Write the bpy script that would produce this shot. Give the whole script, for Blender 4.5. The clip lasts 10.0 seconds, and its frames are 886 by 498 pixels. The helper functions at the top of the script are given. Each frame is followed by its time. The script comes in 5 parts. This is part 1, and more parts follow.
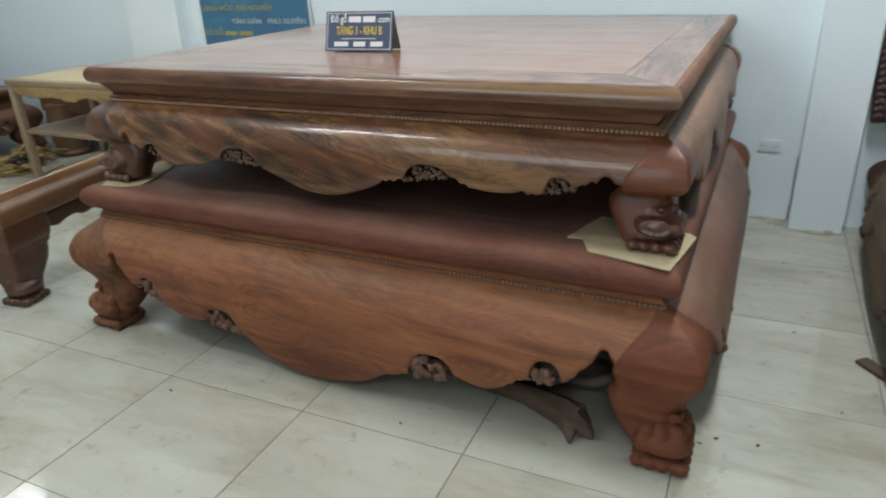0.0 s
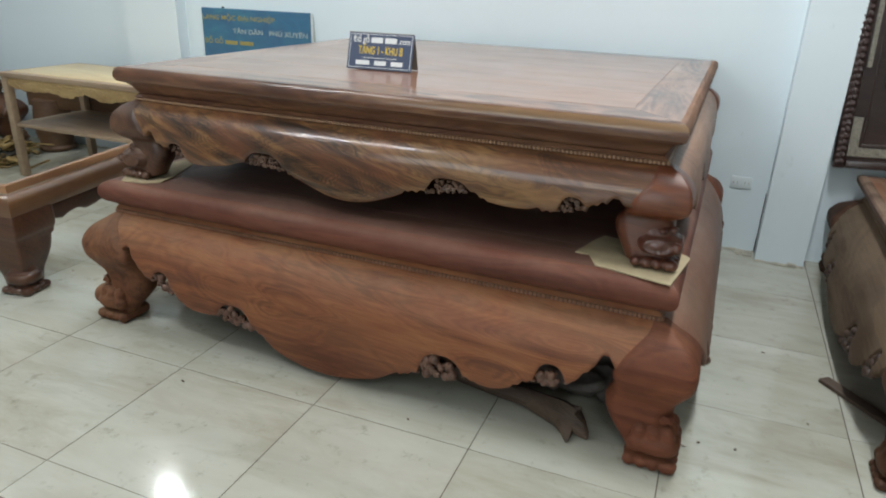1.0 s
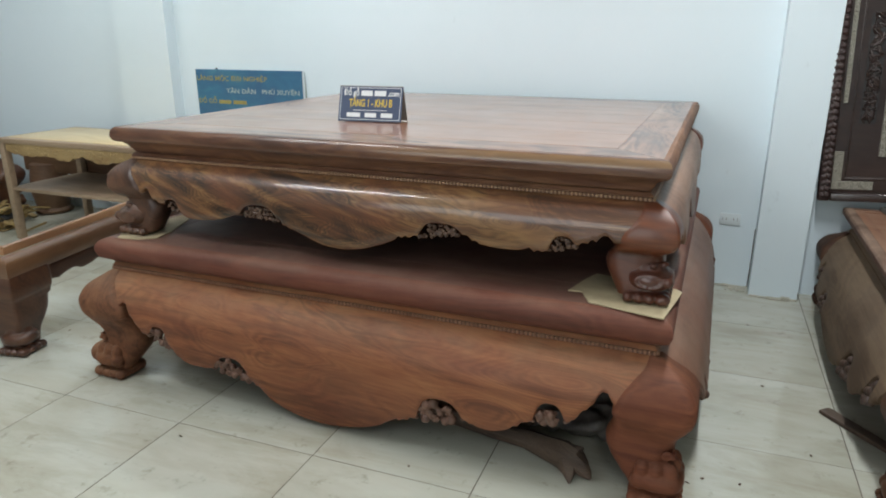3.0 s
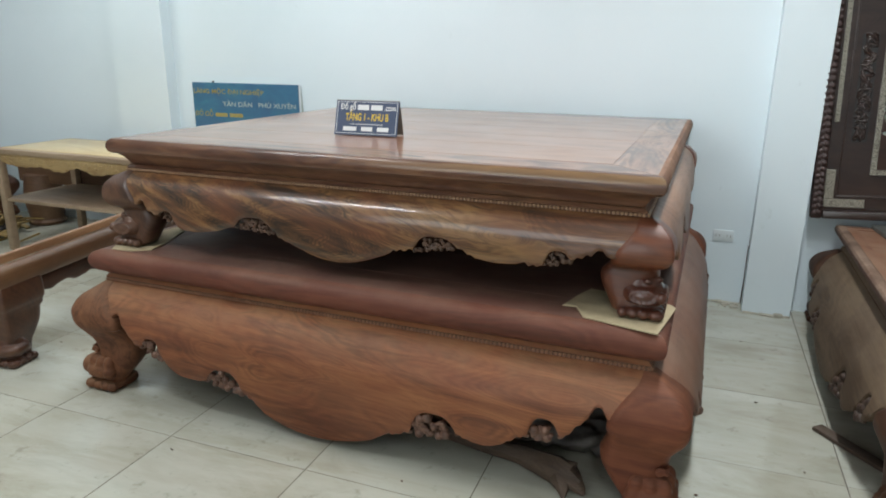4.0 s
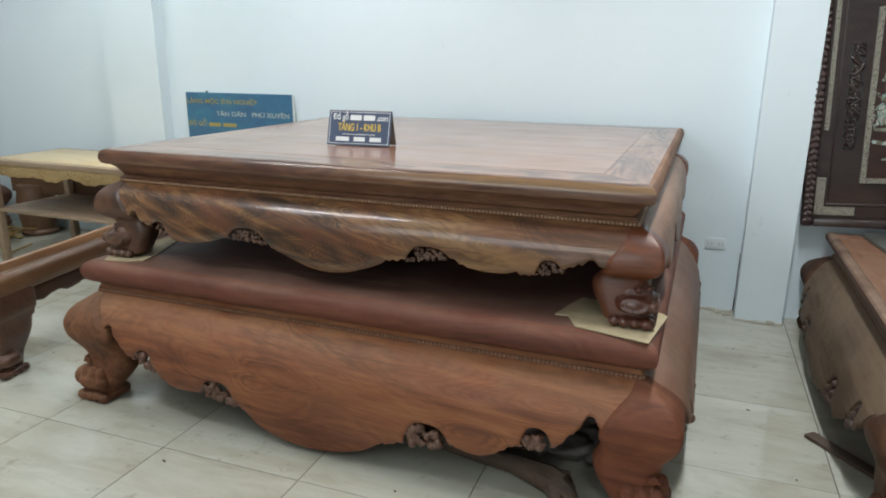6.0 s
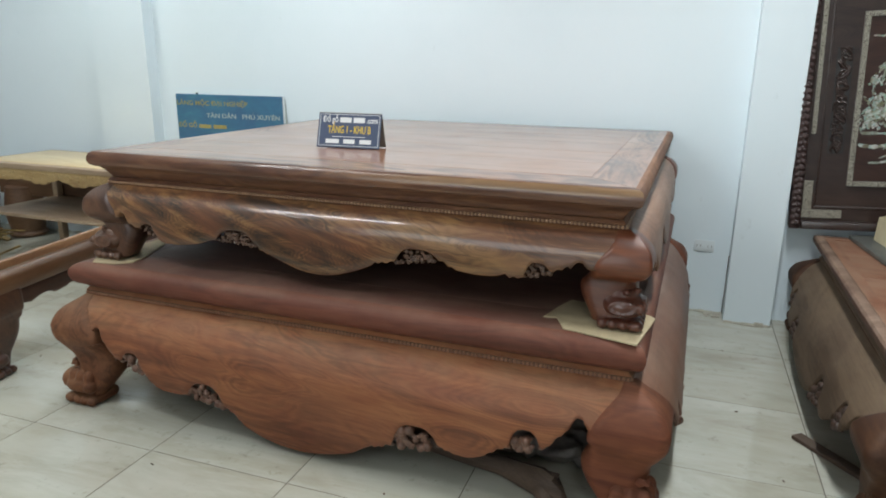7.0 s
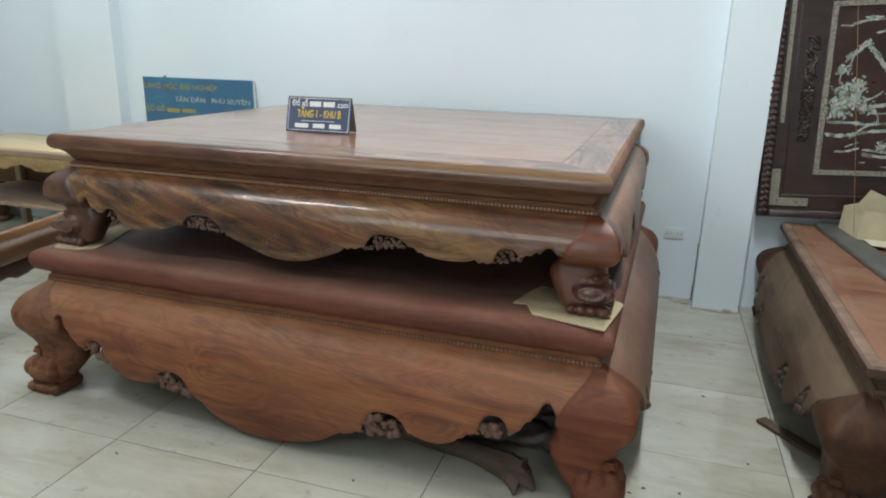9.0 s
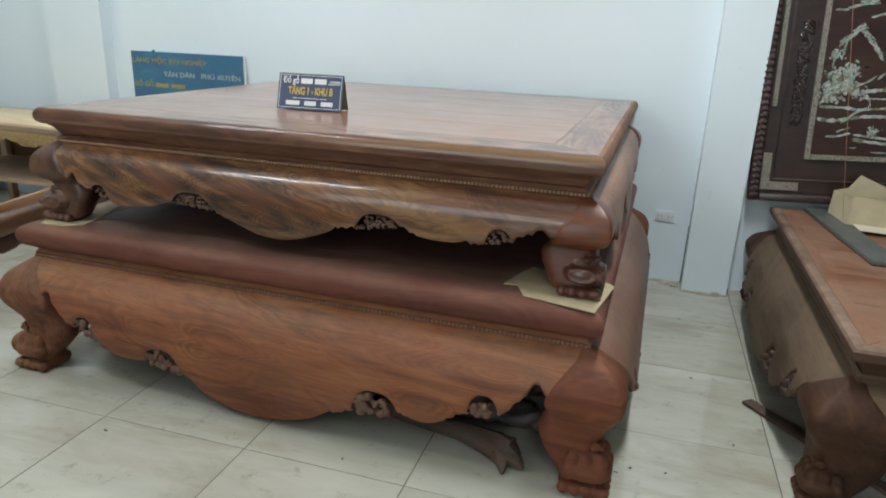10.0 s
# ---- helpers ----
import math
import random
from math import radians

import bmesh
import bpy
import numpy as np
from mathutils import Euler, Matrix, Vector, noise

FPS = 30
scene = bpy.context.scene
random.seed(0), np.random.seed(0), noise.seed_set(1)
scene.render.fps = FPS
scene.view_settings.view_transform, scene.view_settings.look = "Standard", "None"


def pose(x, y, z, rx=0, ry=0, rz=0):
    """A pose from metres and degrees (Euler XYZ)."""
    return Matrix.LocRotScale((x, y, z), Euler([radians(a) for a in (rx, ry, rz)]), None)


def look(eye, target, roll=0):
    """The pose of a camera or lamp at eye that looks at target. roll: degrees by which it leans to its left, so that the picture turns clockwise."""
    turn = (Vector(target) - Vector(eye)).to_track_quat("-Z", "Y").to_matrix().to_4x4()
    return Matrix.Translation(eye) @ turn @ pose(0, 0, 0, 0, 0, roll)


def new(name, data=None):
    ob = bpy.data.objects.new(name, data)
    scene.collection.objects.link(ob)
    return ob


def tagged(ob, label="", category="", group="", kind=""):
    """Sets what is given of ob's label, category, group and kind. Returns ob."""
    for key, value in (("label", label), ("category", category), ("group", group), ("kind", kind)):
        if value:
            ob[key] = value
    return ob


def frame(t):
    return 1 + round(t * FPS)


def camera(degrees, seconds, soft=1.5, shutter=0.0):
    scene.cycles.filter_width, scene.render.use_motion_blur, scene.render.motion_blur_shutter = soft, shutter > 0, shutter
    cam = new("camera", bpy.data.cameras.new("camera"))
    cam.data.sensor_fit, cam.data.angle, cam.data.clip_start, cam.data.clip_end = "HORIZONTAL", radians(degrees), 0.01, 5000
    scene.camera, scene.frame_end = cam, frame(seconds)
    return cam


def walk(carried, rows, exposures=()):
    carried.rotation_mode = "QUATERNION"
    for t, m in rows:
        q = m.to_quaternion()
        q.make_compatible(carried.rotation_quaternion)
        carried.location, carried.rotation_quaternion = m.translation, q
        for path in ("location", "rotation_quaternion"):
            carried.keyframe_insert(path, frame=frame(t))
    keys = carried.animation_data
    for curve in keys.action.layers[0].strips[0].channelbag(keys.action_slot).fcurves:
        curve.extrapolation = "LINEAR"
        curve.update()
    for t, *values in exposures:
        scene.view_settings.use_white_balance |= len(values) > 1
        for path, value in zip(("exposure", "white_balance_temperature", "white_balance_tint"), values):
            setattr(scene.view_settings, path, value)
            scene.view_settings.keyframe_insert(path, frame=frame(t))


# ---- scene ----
cam = camera(66.8, 10.0, 1.9, 0.5)
PATH = [
    (0, (0.2, -1.778, 1.41), (-0.615, -0.137, 0.608), -2.7),
    (0.1, (0.185, -1.817, 1.408), (-0.587, -0.151, 0.614), -1.92),
    (0.2, (0.160, -1.870, 1.412), (-0.557, -0.181, 0.617), -1.23),
    (0.3, (0.148, -1.901, 1.411), (-0.548, -0.202, 0.617), -0.90),
    (0.4, (0.131, -1.933, 1.423), (-0.556, -0.236, 0.617), -0.79),
    (0.5, (0.127, -1.953, 1.418), (-0.56, -0.253, 0.62), -0.5),
    (0.7, (0.106, -1.986, 1.442), (-0.579, -0.283, 0.648), 0.45),
    (1, (0.091, -2.016, 1.438), (-0.615, -0.299, 0.693), 1.9),
    (1.2, (0.087, -2.024, 1.433), (-0.629, -0.302, 0.711), 2.53),
    (1.5, (0.095, -2.03, 1.431), (-0.632, -0.304, 0.729), 1.7),
    (2, (0.106, -2.032, 1.427), (-0.632, -0.299, 0.754), 0.8),
    (2.5, (0.111, -2.037, 1.426), (-0.619, -0.289, 0.786), -0.1),
    (3, (0.112, -2.045, 1.425), (-0.605, -0.278, 0.822), -0.1),
    (4.5, (0.11, -2.051, 1.424), (-0.593, -0.262, 0.87), 0.6),
    (5, (0.112, -2.05, 1.428), (-0.591, -0.26, 0.879), 0.5),
    (5.5, (0.115, -2.052, 1.43), (-0.585, -0.259, 0.888), 0.5),
    (7, (0.132, -2.051, 1.435), (-0.541, -0.245, 0.902), 0.6),
    (7.5, (0.125, -2.051, 1.435), (-0.539, -0.239, 0.909), 1.5),
    (8, (0.132, -2.044, 1.436), (-0.519, -0.228, 0.91), 1.8),
    (8.5, (0.14, -2.041, 1.429), (-0.491, -0.219, 0.895), 1.9),
    (8.8, (0.152, -2.037, 1.414), (-0.464, -0.213, 0.869), 1.17),
    (9, (0.148, -2.032, 1.424), (-0.454, -0.211, 0.858), 1.3),
    (9.5, (0.146, -2.032, 1.418), (-0.435, -0.214, 0.819), 2.2),
    (10, (0.143, -2.028, 1.422), (-0.425, -0.214, 0.801), 2.2),
]
walk(cam, [(t, look(eye, target, roll)) for t, eye, target, roll in PATH],
     exposures=[(0.0, -0.10), (0.5, -0.03), (2.0, 0.0), (3.0, 0.03), (7.0, 0.04), (8.0, -0.02), (9.0, -0.07), (10.0, -0.09)])
import functools

# ---- world and lights ----
world = bpy.data.worlds.new("world")
scene.world = world
world.use_nodes = True
wn = world.node_tree.nodes
sky = wn.new("ShaderNodeTexSky")
sky.sky_type, sky.sun_disc = "NISHITA", False
sky.sun_elevation, sky.sun_rotation = radians(45), radians(200)
world.node_tree.links.new(sky.outputs[0], wn["Background"].inputs[0])
wn["Background"].inputs[1].default_value = 0.1


def area_lamp(name, place, target, size, size_y, watts, colour=(1, 1, 1), shape="RECTANGLE"):
    data = bpy.data.lights.new(name, "AREA")
    data.shape, data.size, data.energy, data.color = shape, size, watts, colour
    if shape == "RECTANGLE":
        data.size_y = size_y
    ob = new(name, data)
    ob.matrix_world = look(place, target)
    return ob


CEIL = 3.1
# unseen tubes: some inferred from highlights and shadows, others added as fill
ASSUMED_TUBES = [(-5.4, 0.3, 18, 90), (-3.2, -2.0, 11, 90), (-2.1, 1.22, 22, 0), (-2.44, -1.24, 30, 0), (0.33, 0.12, 53, 90), (0.6, -3.0, 24, 90)]
for lx, ly, lw, turn in ASSUMED_TUBES:
    lamp = area_lamp("assumed_tube_source", (lx, ly, CEIL - 0.085), (lx, ly, 0), 1.15, 0.09, lw, (0.965, 1.0, 1.02))
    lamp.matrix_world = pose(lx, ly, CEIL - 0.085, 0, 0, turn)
BULB = (-3.95, 1.52)
area_lamp("bulb_light_source", (*BULB, CEIL - 0.085), (*BULB, 0), 0.15, 0, 15, (0.95, 1.0, 1.0), "DISK")
# added fill lamp behind the camera, set before an assumed shop opening
area_lamp("front_fill_light", (-2.2, -5.9, 1.5), (-1.6, 0.0, 1.0), 3.4, 2.4, 70, (0.92, 0.97, 1.0))

# ---- materials ----


def rgb(c):
    return (*c, 1.0)


class Graph:
    """A small helper that builds node materials."""

    def __init__(self, name):
        self.mat = bpy.data.materials.new(name)
        self.mat.use_nodes = True
        self.nt = self.mat.node_tree
        self.bsdf = self.nt.nodes["Principled BSDF"]

    def node(self, kind, operation="", data_type="", blend_type=""):
        n = self.nt.nodes.new(kind)
        if operation:
            n.operation = operation
        if data_type:
            n.data_type = data_type
        if blend_type:
            n.blend_type = blend_type
        return n

    def link(self, a, b):
        self.nt.links.new(a, b)

    def coords(self, scale=(1, 1, 1), rot=(0, 0, 0), loc=(0, 0, 0), spread=0.0, bend=None):
        tc = self.node("ShaderNodeTexCoord")
        mp = self.node("ShaderNodeMapping")
        mp.inputs["Scale"].default_value = scale
        mp.inputs["Rotation"].default_value = [radians(a) for a in rot]
        mp.inputs["Location"].default_value = loc
        src = tc.outputs["Object"]
        if spread:
            info = self.node("ShaderNodeObjectInfo")
            ml = self.math("MULTIPLY", info.outputs["Random"], spread)
            add = self.node("ShaderNodeVectorMath", operation="ADD")
            self.link(src, add.inputs[0])
            self.link(ml, add.inputs[1])
            src = add.outputs[0]
        if bend:
            # grain that runs down a slope which eases along the board
            sep, com = self.node("ShaderNodeSeparateXYZ"), self.node("ShaderNodeCombineXYZ")
            self.link(src, sep.inputs[0])
            x = sep.outputs[0]
            fall = self.math("MULTIPLY", x, self.math("MULTIPLY_ADD", x, bend[1], bend[0]))
            self.link(x, com.inputs[0])
            self.link(sep.outputs[1], com.inputs[1])
            self.link(self.math("ADD", sep.outputs[2], fall), com.inputs[2])
            src = com.outputs[0]
        self.link(src, mp.inputs[0])
        return mp.outputs[0]

    def noise(self, vec, scale, detail=3, rough=0.5, distort=0.0):
        n = self.node("ShaderNodeTexNoise")
        n.inputs["Scale"].default_value = scale
        n.inputs["Detail"].default_value = detail
        n.inputs["Roughness"].default_value = rough
        n.inputs["Distortion"].default_value = distort
        self.link(vec, n.inputs["Vector"])
        return n.outputs[0]

    def math(self, op, a, b=None, c=None):
        m = self.node("ShaderNodeMath", operation=op)
        for i, v in enumerate((a, b, c)):
            if v is None:
                continue
            if isinstance(v, (int, float)):
                m.inputs[i].default_value = v
            else:
                self.link(v, m.inputs[i])
        return m.outputs[0]

    def ramp(self, fac, stops):
        r = self.node("ShaderNodeValToRGB")
        while len(r.color_ramp.elements) < len(stops):
            r.color_ramp.elements.new(0.5)
        for e, (p, c) in zip(r.color_ramp.elements, stops):
            e.position, e.color = p, rgb(c)
        self.link(fac, r.inputs[0])
        return r.outputs[0]

    def mix(self, fac, a, b, blend="MIX"):
        m = self.node("ShaderNodeMix", data_type="RGBA", blend_type=blend)
        for sock, v in ((m.inputs[0], fac), (m.inputs[6], a), (m.inputs[7], b)):
            if isinstance(v, (int, float)):
                sock.default_value = v
            elif isinstance(v, tuple):
                sock.default_value = rgb(v)
            else:
                self.link(v, sock)
        return m.outputs[2]

    def finish(self, colour, rough, bump=None, strength=0.2, depth=0.002, metal=0.0, coat=0.0, coat_rough=0.05, spec=0.5):
        b = self.bsdf
        if isinstance(colour, tuple):
            b.inputs["Base Color"].default_value = rgb(colour)
        else:
            self.link(colour, b.inputs["Base Color"])
        if isinstance(rough, (int, float)):
            b.inputs["Roughness"].default_value = rough
        else:
            self.link(rough, b.inputs["Roughness"])
        b.inputs["Metallic"].default_value = metal
        b.inputs["Specular IOR Level"].default_value = spec
        b.inputs["Coat Weight"].default_value = coat
        b.inputs["Coat Roughness"].default_value = coat_rough
        if bump is not None:
            bp = self.node("ShaderNodeBump")
            bp.inputs["Strength"].default_value = strength
            bp.inputs["Distance"].default_value = depth
            self.link(bump, bp.inputs["Height"])
            self.link(bp.outputs[0], b.inputs["Normal"])
        return self.mat


def wood(name, light, mid, dark, rings=16.0, figure=1.1, tilt=0.0, rough=0.45, coat=0.0, dust=0.0, spread=0.0, bold=0.5, lively=1.0, swirl=0.9, dust_colour=(0.33, 0.215, 0.165), spec=0.35, blotch=None, sap=None, bend=None, knots=(), crisp=1.0):
    """Sawn wood with its grain along the part's own x: growth lines as contours of a stretched field, pores and patches."""
    g = Graph(name)

    def axes(scale, loc=(0, 0, 0)):
        return g.coords(scale, (0, tilt, tilt * 0.4), loc, spread, bend)

    field = g.noise(axes((0.42, 1.45, 1.45)), figure, 2.5, 0.42, swirl)
    if knots:
        # swirls of the figure round knots: place, reach, strength
        place = g.node("ShaderNodeSeparateXYZ")
        g.link(g.coords((1, 1, 1)), place.inputs[0])
        for kx, kz, rx, rz, amp in knots:
            dx = g.math("DIVIDE", g.math("SUBTRACT", place.outputs[0], kx), rx)
            dz = g.math("DIVIDE", g.math("SUBTRACT", place.outputs[2], kz), rz)
            fall = g.math("EXPONENT", g.math("MULTIPLY", g.math("ADD", g.math("MULTIPLY", dx, dx), g.math("MULTIPLY", dz, dz)), -1.0))
            field = g.math("MULTIPLY_ADD", fall, amp, field)
    patch = g.noise(axes((0.7, 2.4, 2.4), (3, 1, 7)), 1.9, 5, 0.6, 0.4)
    pores = g.noise(axes((3.0, 90.0, 90.0)), 2.2, 3, 0.65)
    jitter = g.noise(axes((4.0, 14.0, 14.0), (1, 6, 2)), 2.0, 4, 0.6)
    fibre = g.noise(axes((0.9, 15.0, 15.0), (6, 2, 9)), 2.2, 6, 0.62, 0.35 * swirl)
    veil = g.ramp(g.noise(axes((0.5, 1.6, 1.6), (8, 3, 2)), figure * 1.6, 3), [(0.38, (0.15, 0.15, 0.15)), (0.62, (1, 1, 1))])

    def contour(freq, wobble):
        return g.math("SINE", g.math("MULTIPLY_ADD", jitter, wobble, g.math("MULTIPLY", field, freq * 6.28)))

    wide, mid_line, thin = contour(rings, 2.4), contour(rings * 3.3, 5.0), contour(rings * 8.0, 9.0)
    tone = g.math("MULTIPLY_ADD", g.math("SUBTRACT", patch, 0.5), 1.5, 0.5)
    tone = g.math("MULTIPLY_ADD", g.math("SUBTRACT", fibre, 0.5), 0.9 * lively * crisp, tone)
    tone = g.math("MULTIPLY_ADD", wide, 0.13 * lively, tone)
    tone = g.math("MULTIPLY_ADD", g.math("MULTIPLY", mid_line, veil), 0.13 * lively, tone)
    tone = g.math("MULTIPLY_ADD", thin, 0.08 * lively, tone)
    base = g.ramp(tone, [(0.12, dark), (0.48, mid), (0.9, light)])
    streak = g.math("MULTIPLY", g.math("POWER", g.math("MULTIPLY_ADD", mid_line, 0.5, 0.5), 5.0), bold)
    streak = g.math("MULTIPLY", streak, veil)
    col = g.mix(streak, base, tuple(c * 0.5 for c in dark))
    fine = g.ramp(pores, [(0.32, (0.66, 0.62, 0.6)), (0.55, (1.0, 1.0, 1.0))])
    col = g.mix(0.45, col, fine, "MULTIPLY")
    if blotch:
        cloud = g.ramp(g.noise(axes((0.9, 1.6, 2.2), (2, 7, 4)), 2.6, 4, 0.55, 0.8), [(0.42, (0, 0, 0)), (0.62, (0.8, 0.8, 0.8))])
        col = g.mix(cloud, col, g.mix(0.6, col, blotch))
    if sap:
        # a band of pale sapwood that wanders along the board: height at the middle, rise, half width, colour
        z0, rise, wide_s, pale = sap
        ax = g.node("ShaderNodeSeparateXYZ")
        g.link(g.coords((1, 1, 1)), ax.inputs[0])
        line = g.math("MULTIPLY_ADD", ax.outputs[0], rise, z0)
        line = g.math("MULTIPLY_ADD", g.math("SUBTRACT", g.noise(g.coords((1.6, 9, 9), loc=(4, 4, 4)), 1.4, 3), 0.5), 0.03, line)
        off = g.math("ABSOLUTE", g.math("SUBTRACT", ax.outputs[2], line))
        band = g.ramp(g.math("DIVIDE", off, wide_s), [(0.75, (0.75, 0.75, 0.75)), (1.0, (0, 0, 0))])
        band = g.math("MULTIPLY", band, g.ramp(ax.outputs[0], [(0.0, (0, 0, 0)), (0.5, (1, 1, 1))]))
        col = g.mix(band, col, g.mix(0.35, pale, col))
    rgh = g.math("MULTIPLY_ADD", g.noise(g.coords((1, 1, 1), loc=(5, 2, 1)), 5.0, 4), 0.16 if coat else 0.22, rough - 0.08)
    if dust:
        geo = g.node("ShaderNodeNewGeometry")
        sep = g.node("ShaderNodeSeparateXYZ")
        g.link(geo.outputs["Normal"], sep.inputs[0])
        up = g.ramp(sep.outputs["Z"], [(0.15, (0.25, 0.25, 0.25)), (0.9, (1, 1, 1))])
        patches = g.ramp(g.noise(g.coords((1, 1, 1), loc=(9, 2, 4)), 3.5, 6, 0.68), [(0.32, (0.1, 0.1, 0.1)), (0.68, (0.92, 0.92, 0.92))])
        film = g.math("MULTIPLY", g.math("MULTIPLY", up, patches), dust)
        col = g.mix(film, col, dust_colour)
    return g.finish(col, rgh, pores, 0.03 if coat else 0.25, 0.0004 if coat else 0.0012, coat=coat, coat_rough=0.10, spec=0.5 if coat else spec)


def plain(name, colour, rough=0.5, vary=0.12, scale=12.0, metal=0.0, bump=0.1, coat=0.0):
    g = Graph(name)
    n = g.noise(g.coords(), scale, 5, 0.6)
    lo = tuple(c * (1 - vary) for c in colour)
    hi = tuple(min(1, c * (1 + vary)) for c in colour)
    return g.finish(g.ramp(n, [(0.3, lo), (0.7, hi)]), rough, n, bump, 0.001, metal, coat)


M_RAIL_LOW = wood("red_wood_rail", (0.190, 0.064, 0.038), (0.130, 0.041, 0.026), (0.074, 0.023, 0.016), 4, 1.6, 0, 0.48, dust=0.45, bold=0.4, lively=1.1, blotch=(0.085, 0.030, 0.022), spec=0.2, dust_colour=(0.32, 0.20, 0.143))
M_APRON_LOW = wood("orange_rosewood", (0.335, 0.128, 0.052), (0.236, 0.080, 0.033), (0.118, 0.038, 0.018), 3.2, 1.9, 5, 0.5, dust=0.5, bold=0.5, lively=1.1, crisp=1.6, swirl=1.6, dust_colour=(0.37, 0.235, 0.124), blotch=(0.16, 0.045, 0.024), bend=(0.05, 0.0), knots=((0.60, 0.24, 0.15, 0.06, 0.24), (-0.24, 0.24, 0.20, 0.10, 0.26), (-0.52, 0.30, 0.10, 0.05, 0.18), (0.80, 0.38, 0.30, 0.05, -0.25)))
M_END_LOW = wood("dusty_red_end_board", (0.225, 0.095, 0.059), (0.165, 0.068, 0.043), (0.11, 0.044, 0.029), 3, 2.0, 4, 0.42, dust=0.6, bold=0.3, lively=0.8, dust_colour=(0.36, 0.255, 0.184), spec=0.5)
M_LEG_LOW = wood("red_leg_wood", (0.225, 0.078, 0.038), (0.155, 0.050, 0.027), (0.085, 0.027, 0.017), 2.5, 2.0, 70, 0.56, dust=0.30, bold=0.35, lively=1.15, crisp=1.3, swirl=1.5, spec=0.15, dust_colour=(0.30, 0.18, 0.115), blotch=(0.10, 0.034, 0.020))
M_LEG_LOW_LEFT = wood("dusty_brown_leg_wood", (0.225, 0.098, 0.048), (0.160, 0.066, 0.034), (0.090, 0.035, 0.020), 2.5, 2.0, 70, 0.56, dust=0.45, bold=0.3, lively=1.1, crisp=1.3, swirl=1.5, spec=0.15, dust_colour=(0.30, 0.20, 0.124))
M_TOP_LOW = wood("dull_red_boards", (0.165, 0.070, 0.050), (0.128, 0.052, 0.038), (0.09, 0.036, 0.027), 4, 1.6, 0, 0.5, dust=0.5, spread=9, bold=0.3, dust_colour=(0.27, 0.185, 0.138))
M_RAIL_UP = wood("polished_dark_rail", (0.22, 0.108, 0.053), (0.122, 0.053, 0.030), (0.050, 0.021, 0.014), 3, 1.6, 2, 0.36, coat=0.4, bold=0.45, lively=1.1, sap=(0.433, 0.005, 0.012, (0.30, 0.185, 0.081)))
M_APRON_UP = wood("polished_figured_rosewood", (0.252, 0.135, 0.053), (0.108, 0.049, 0.020), (0.025, 0.015, 0.009), 2.6, 3.8, 0, 0.4, coat=0.6, bold=0.85, lively=1.3, crisp=1.9, swirl=1.8, blotch=(0.19, 0.066, 0.029), bend=(0.26, -0.14), knots=((-0.15, 0.155, 0.20, 0.085, 0.9), (0.60, 0.225, 0.075, 0.028, 0.5), (-0.62, 0.20, 0.12, 0.05, 0.4)))
M_LEG_UP = wood("polished_red_leg", (0.170, 0.052, 0.021), (0.102, 0.031, 0.014), (0.048, 0.015, 0.008), 2.5, 2.4, 70, 0.36, coat=0.16, bold=0.35, lively=1.1)
M_LEG_UP_DARK = wood("polished_brown_leg", (0.135, 0.066, 0.037), (0.088, 0.042, 0.024), (0.045, 0.021, 0.013), 2.5, 2.4, 70, 0.36, bold=0.35, lively=1.1, spec=0.5)
M_PAW_UP = wood("glossy_red_paw", (0.13, 0.042, 0.022), (0.08, 0.025, 0.014), (0.04, 0.013, 0.009), 2.5, 2.4, 70, 0.3, coat=0.3, bold=0.3)
M_RAIL_END = wood("dull_brown_rail", (0.33, 0.195, 0.125), (0.24, 0.135, 0.085), (0.13, 0.068, 0.045), 3, 1.6, 2, 0.6, dust=0.3, bold=0.45, lively=1.1, spec=0.15)
# paler copy of the apron wood: grazing sheen is put into its colour
M_END_UP = wood("sheen_tinted_end_board", (0.36, 0.205, 0.125), (0.27, 0.148, 0.09), (0.17, 0.088, 0.055), 3, 2.0, 8, 0.5, coat=0.12, bold=0.35, lively=1.0, dust=0.3)
M_TOP_UP = wood("polished_brown_boards", (0.38, 0.195, 0.115), (0.30, 0.145, 0.085), (0.21, 0.096, 0.058), 2.4, 2.0, 0, 0.33, coat=0.7, spread=9, bold=0.25, lively=0.8, swirl=1.6)
M_FRAME_UP = wood("polished_striped_frame", (0.40, 0.225, 0.140), (0.28, 0.138, 0.086), (0.10, 0.046, 0.032), 5, 1.3, 3, 0.36, coat=0.6, spread=5, bold=0.85, lively=1.2)
M_SIDE = wood("dusty_grey_brown_wood", (0.152, 0.107, 0.066), (0.112, 0.076, 0.048), (0.070, 0.046, 0.029), 2.5, 1.8, 50, 0.65, dust=0.42, bold=0.25, lively=1.0, spec=0.2, dust_colour=(0.20, 0.152, 0.108))
# the cove's shade is put into the dark base; dust pales upward faces
M_SIDE_RAIL = wood("dusty_shaded_rail", (0.092, 0.046, 0.030), (0.062, 0.031, 0.021), (0.040, 0.020, 0.014), 4, 1.4, 0, 0.6, dust=1.0, bold=0.2, lively=0.8, spec=0.15, dust_colour=(0.36, 0.255, 0.19))
M_SIDE_LEG = wood("dusty_brown_leg", (0.095, 0.043, 0.020), (0.060, 0.026, 0.013), (0.032, 0.014, 0.009), 3, 2.0, 80, 0.55, dust=0.15, bold=0.2, lively=0.9, spec=0.2, dust_colour=(0.17, 0.12, 0.09))
